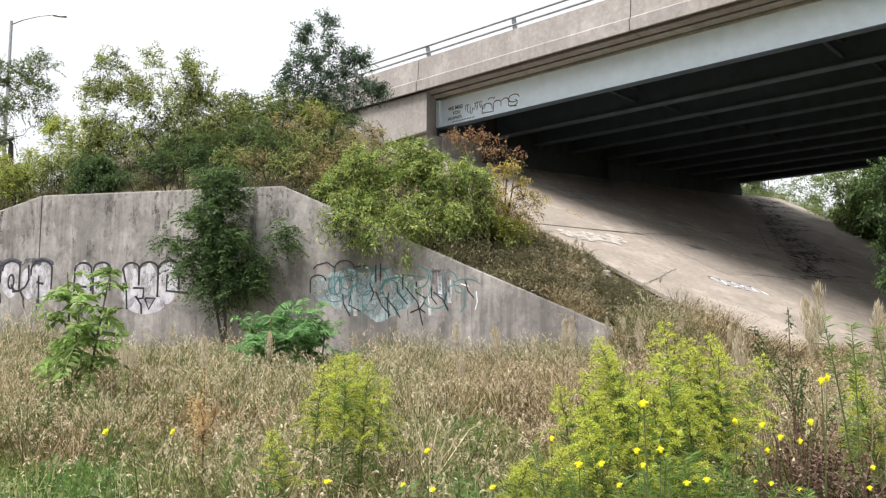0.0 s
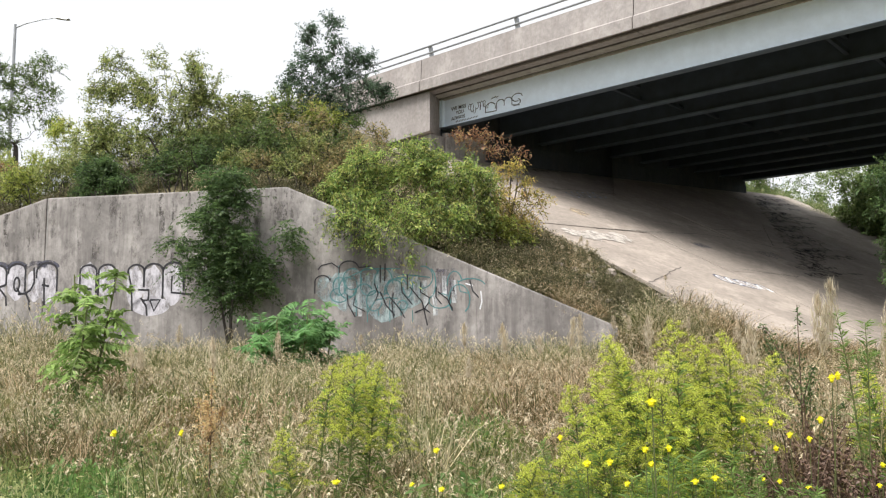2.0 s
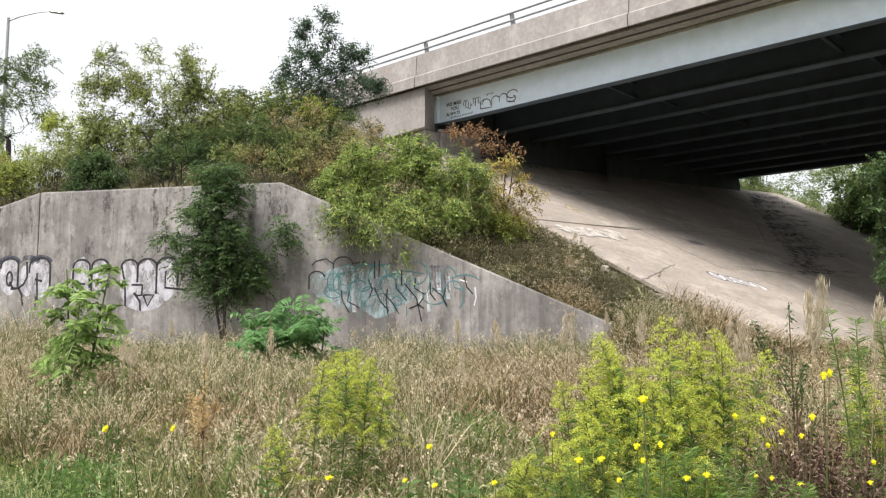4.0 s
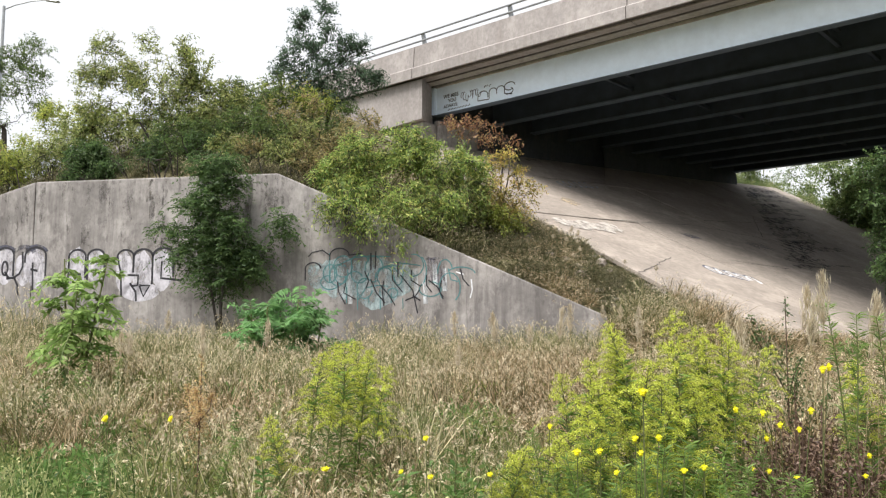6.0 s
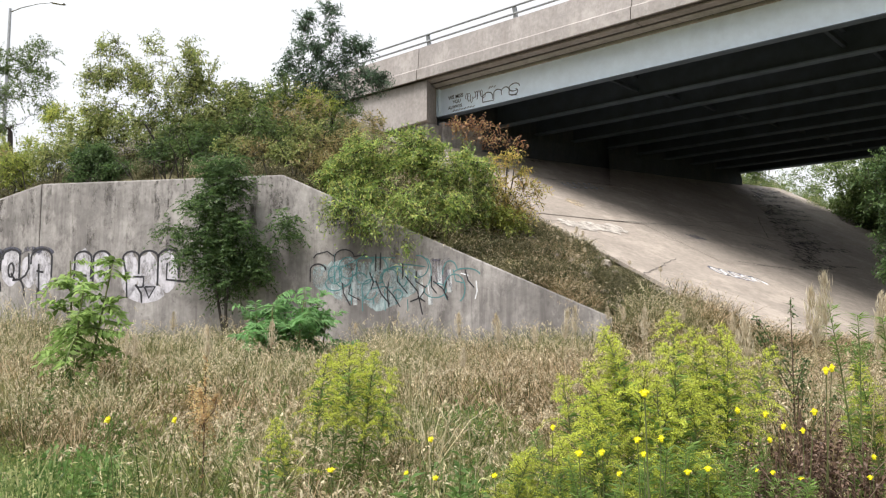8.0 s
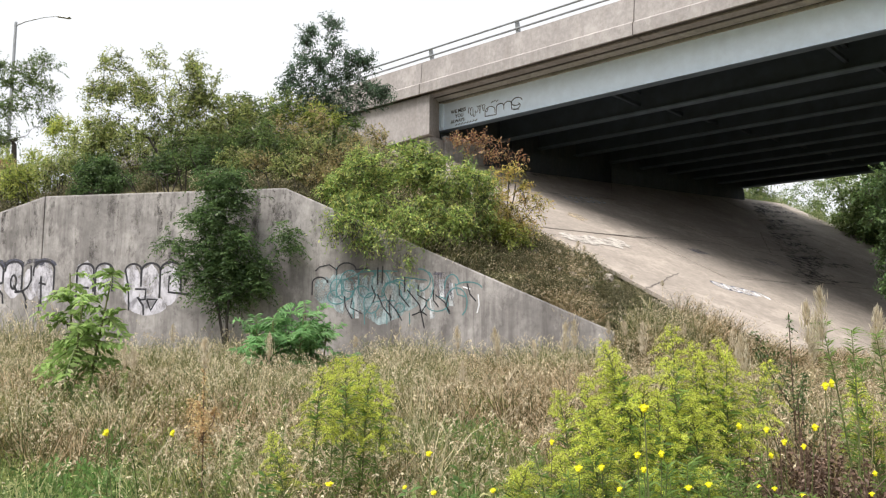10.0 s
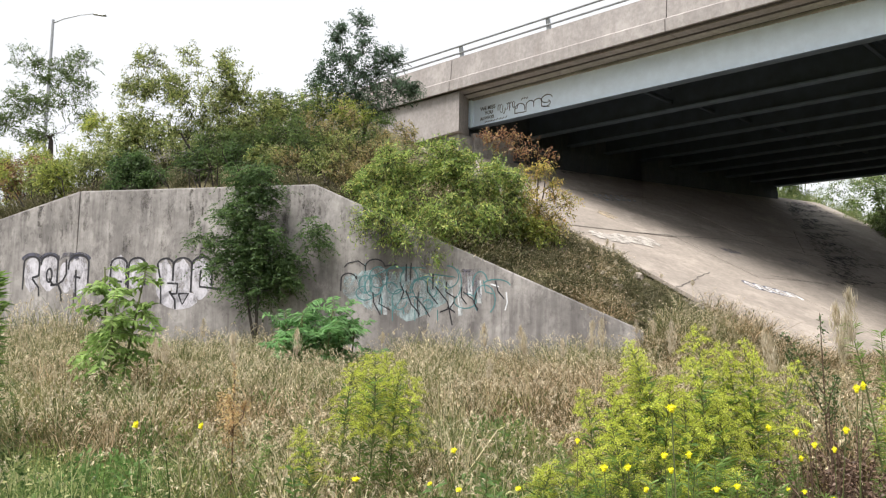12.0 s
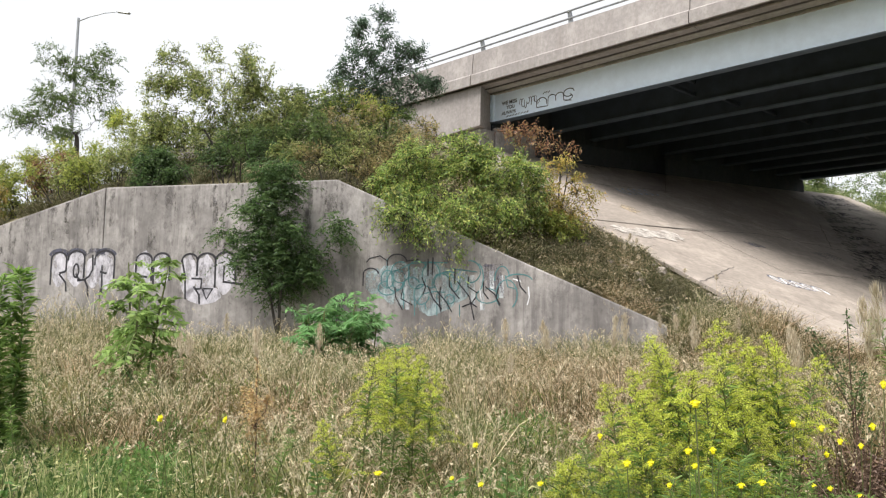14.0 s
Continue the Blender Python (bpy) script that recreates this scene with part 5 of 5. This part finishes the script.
for i in range(5):
    k, d = 1.2 + 0.23 * i, 9.45 + 0.12 * i
    mesh_object("outline", *stroke(arc(k, d, 0.13, 0.24, 40 * i, 40 * i + 330), 0.085, on_slope_low), M_INK_BLUE, slope_tag)
    mesh_object("letter_fill", *stroke(arc(k, d, 0.1, 0.2, 40 * i, 40 * i + 290) + [(k + 0.06, d + 0.02)], 0.04, on_slope), M_WHITE, slope_tag)
old = tagged(thing("graffiti"), "old white paint patches and faded tags on the paved slope", "graffiti")
for i in range(5):
    mesh_object("white_patch", *blob(-1.2 + 0.42 * i, 6.95 + 0.12 * (i % 2), 0.3, 0.32, on_slope, 0.5), M_OLDWHITE, old)
for i in range(6):
    mesh_object("pale_blue_line", *stroke(arc(2.6 + 0.3 * i, 3.2 - 0.05 * i, 0.16, 0.26, 0, 280), 0.06, on_slope), M_PALEBLUE, old)
for i in range(5):
    mesh_object("dark_line", *stroke([(3.4 + 0.1 * i, 6.9 + 0.1 * (i % 2)), (3.5 + 0.1 * i, 7.25)], 0.06, on_slope), M_INK_BLUE, old)
    mesh_object("dark_line", *stroke([(6.0 + 0.2 * i, 7.2), (6.15 + 0.2 * i, 7.65 + 0.1 * (i % 2))], 0.06, on_slope), M_INK_BLUE, old)
for i in range(3):
    mesh_object("ochre_stain", *blob(-0.4 + 0.6 * i, 5.0 - 0.4 * (i % 2), 0.5, 0.35, on_slope_low, 0.6), M_OCHRE, old)

def wiggle(k0, d0, k1, d1, n=26, amp=0.07):
    return [(k0 + (k1 - k0) * i / n + amp * noise.noise((i * 0.6, k0, d0)), d0 + (d1 - d0) * i / n + amp * noise.noise((i * 0.7, d1, k1))) for i in range(n + 1)]


for c in ((-2.0, 9.9, 0.4, 8.85), (3.1, 8.75, 5.2, 9.05), (1.9, 2.7, 5.4, 2.55), (0.2, 6.4, 5.4, 6.1), (5.4, 6.1, 8.5, 6.9), (6.5, 5.5, 10.4, 5.1), (8, 6.6, 11, 4.4)):
    mesh_object("crack", *stroke(wiggle(*c), 0.02, on_slope), M_JOINT, paving)

# dirt streaks, multiplied to deepen the shade under the bridge as well
for i in range(40):
    k, d = 3.4 + 13 * (i * 0.618 % 1), 0.6 + 8.5 * (i * 0.382 % 1)
    k += 0.25 * d
    mesh_object("dirt_shade_streak", *stroke(wiggle(k, d, k + random.uniform(1.5, 4), d - random.uniform(0.1, 0.8), 20, 0.25), random.uniform(0.06, 0.32), lambda k, d, h=0.164 + 0.0002 * (i % 8): sp(k, d, h)), M_DIRT_SHADE, paving)

girder_tag = tagged(thing("graffiti"), "black handwriting and a bubble tag on the blue girder", "graffiti")


def lettering(text, s, z, size):
    cu = bpy.data.curves.new("lettering", "FONT")
    cu.body, cu.size, cu.extrude, cu.offset = text, size, 0.0005, 0.004
    cu.materials.append(M_INK)
    ob = new("lettering", cu)
    ob.parent = girder_tag
    ob.matrix_basis = Matrix.Translation(bp(s, 1.114, z)) @ Matrix((U, UP, -V)).transposed().to_4x4()


lettering("WE MISS", 0.3, 8.82, 0.17)
lettering("YOU", 0.5, 8.66, 0.16)
lettering("ALWAYS", 0.3, 8.5, 0.15)
for i in range(8):
    mesh_object("scrawl", *stroke(arc(1.1 + 0.1 * i, 8.78 - 0.03 * (i % 3), 0.05 + 0.02 * (i % 2), 0.1 + 0.03 * (i % 3), 70 * i, 70 * i + 230), 0.022, on_girder), M_INK, girder_tag)
    mesh_object("scrawl", *stroke([(0.5 + 0.12 * i, 8.4), (0.58 + 0.12 * i, 8.45)], 0.03, on_girder), M_INK, girder_tag)
for i in range(3):
    mesh_object("scrawl", *stroke([(2.0 + 0.1 * i, 8.86 + 0.03 * (i % 2)), (2.07 + 0.1 * i, 8.92)], 0.03, on_girder), M_INK, girder_tag)
for p in (letter_arch(1.75, 2.15, 8.62, 8.66, 8.9), [(1.75, 8.62), (2.2, 8.6)], letter_arch(2.2, 2.5, 8.6, 8.7, 8.92),
          letter_arch(2.5, 2.8, 8.7, 8.66, 8.93), arc(3.0, 8.86, 0.2, 0.12, 0, 300), arc(2.95, 8.72, 0.18, 0.1, 60, -120), [(2.8, 8.66), (3.1, 8.6)]):
    p = [(s, z - 0.14) for s, z in p]
    mesh_object("bubble_letter", *stroke(p, 0.028, on_girder), M_INK, girder_tag)

# how far the gusts lean the plants, in degrees, every half second
GUST = [0, 0.3, -1.0, 0, 2.0, 0.5, -3.5, -1.0, 1.5, 0, -0.5, 1.0, 2.0, 4.5, -3.0, 0, 2.0, 1.0, -1.5, -2.0, 0, 1.0, -2.5, 1.5, -1.0, 0, 1.5, -0.5, -1.0]


def motions():
    for ob, strength in swaying:
        base = ob.matrix_basis.copy()
        loc, rot, _ = base.decompose()
        still = Matrix.LocRotScale(loc, rot, None)
        lag = 1.2 * noise.noise((loc.x * 0.7, loc.y * 0.7, 0.5))
        rows = []
        for i, g in enumerate(GUST):
            j = min(max(i + lag, 0), 28)
            g = GUST[int(j)] + (GUST[min(int(j) + 1, 28)] - GUST[int(j)]) * (j - int(j))
            lean = strength * (g + 0.5 * math.sin(i * 1.7 + loc.x * 3))
            rows.append((i * 0.5, Matrix.Translation(loc) @ pose(0, 0, 0, 0.4 * strength * math.sin(i * 1.3 + loc.y), lean, 0) @ Matrix.Translation(-loc) @ still))
        walk(ob, rows)


motions()
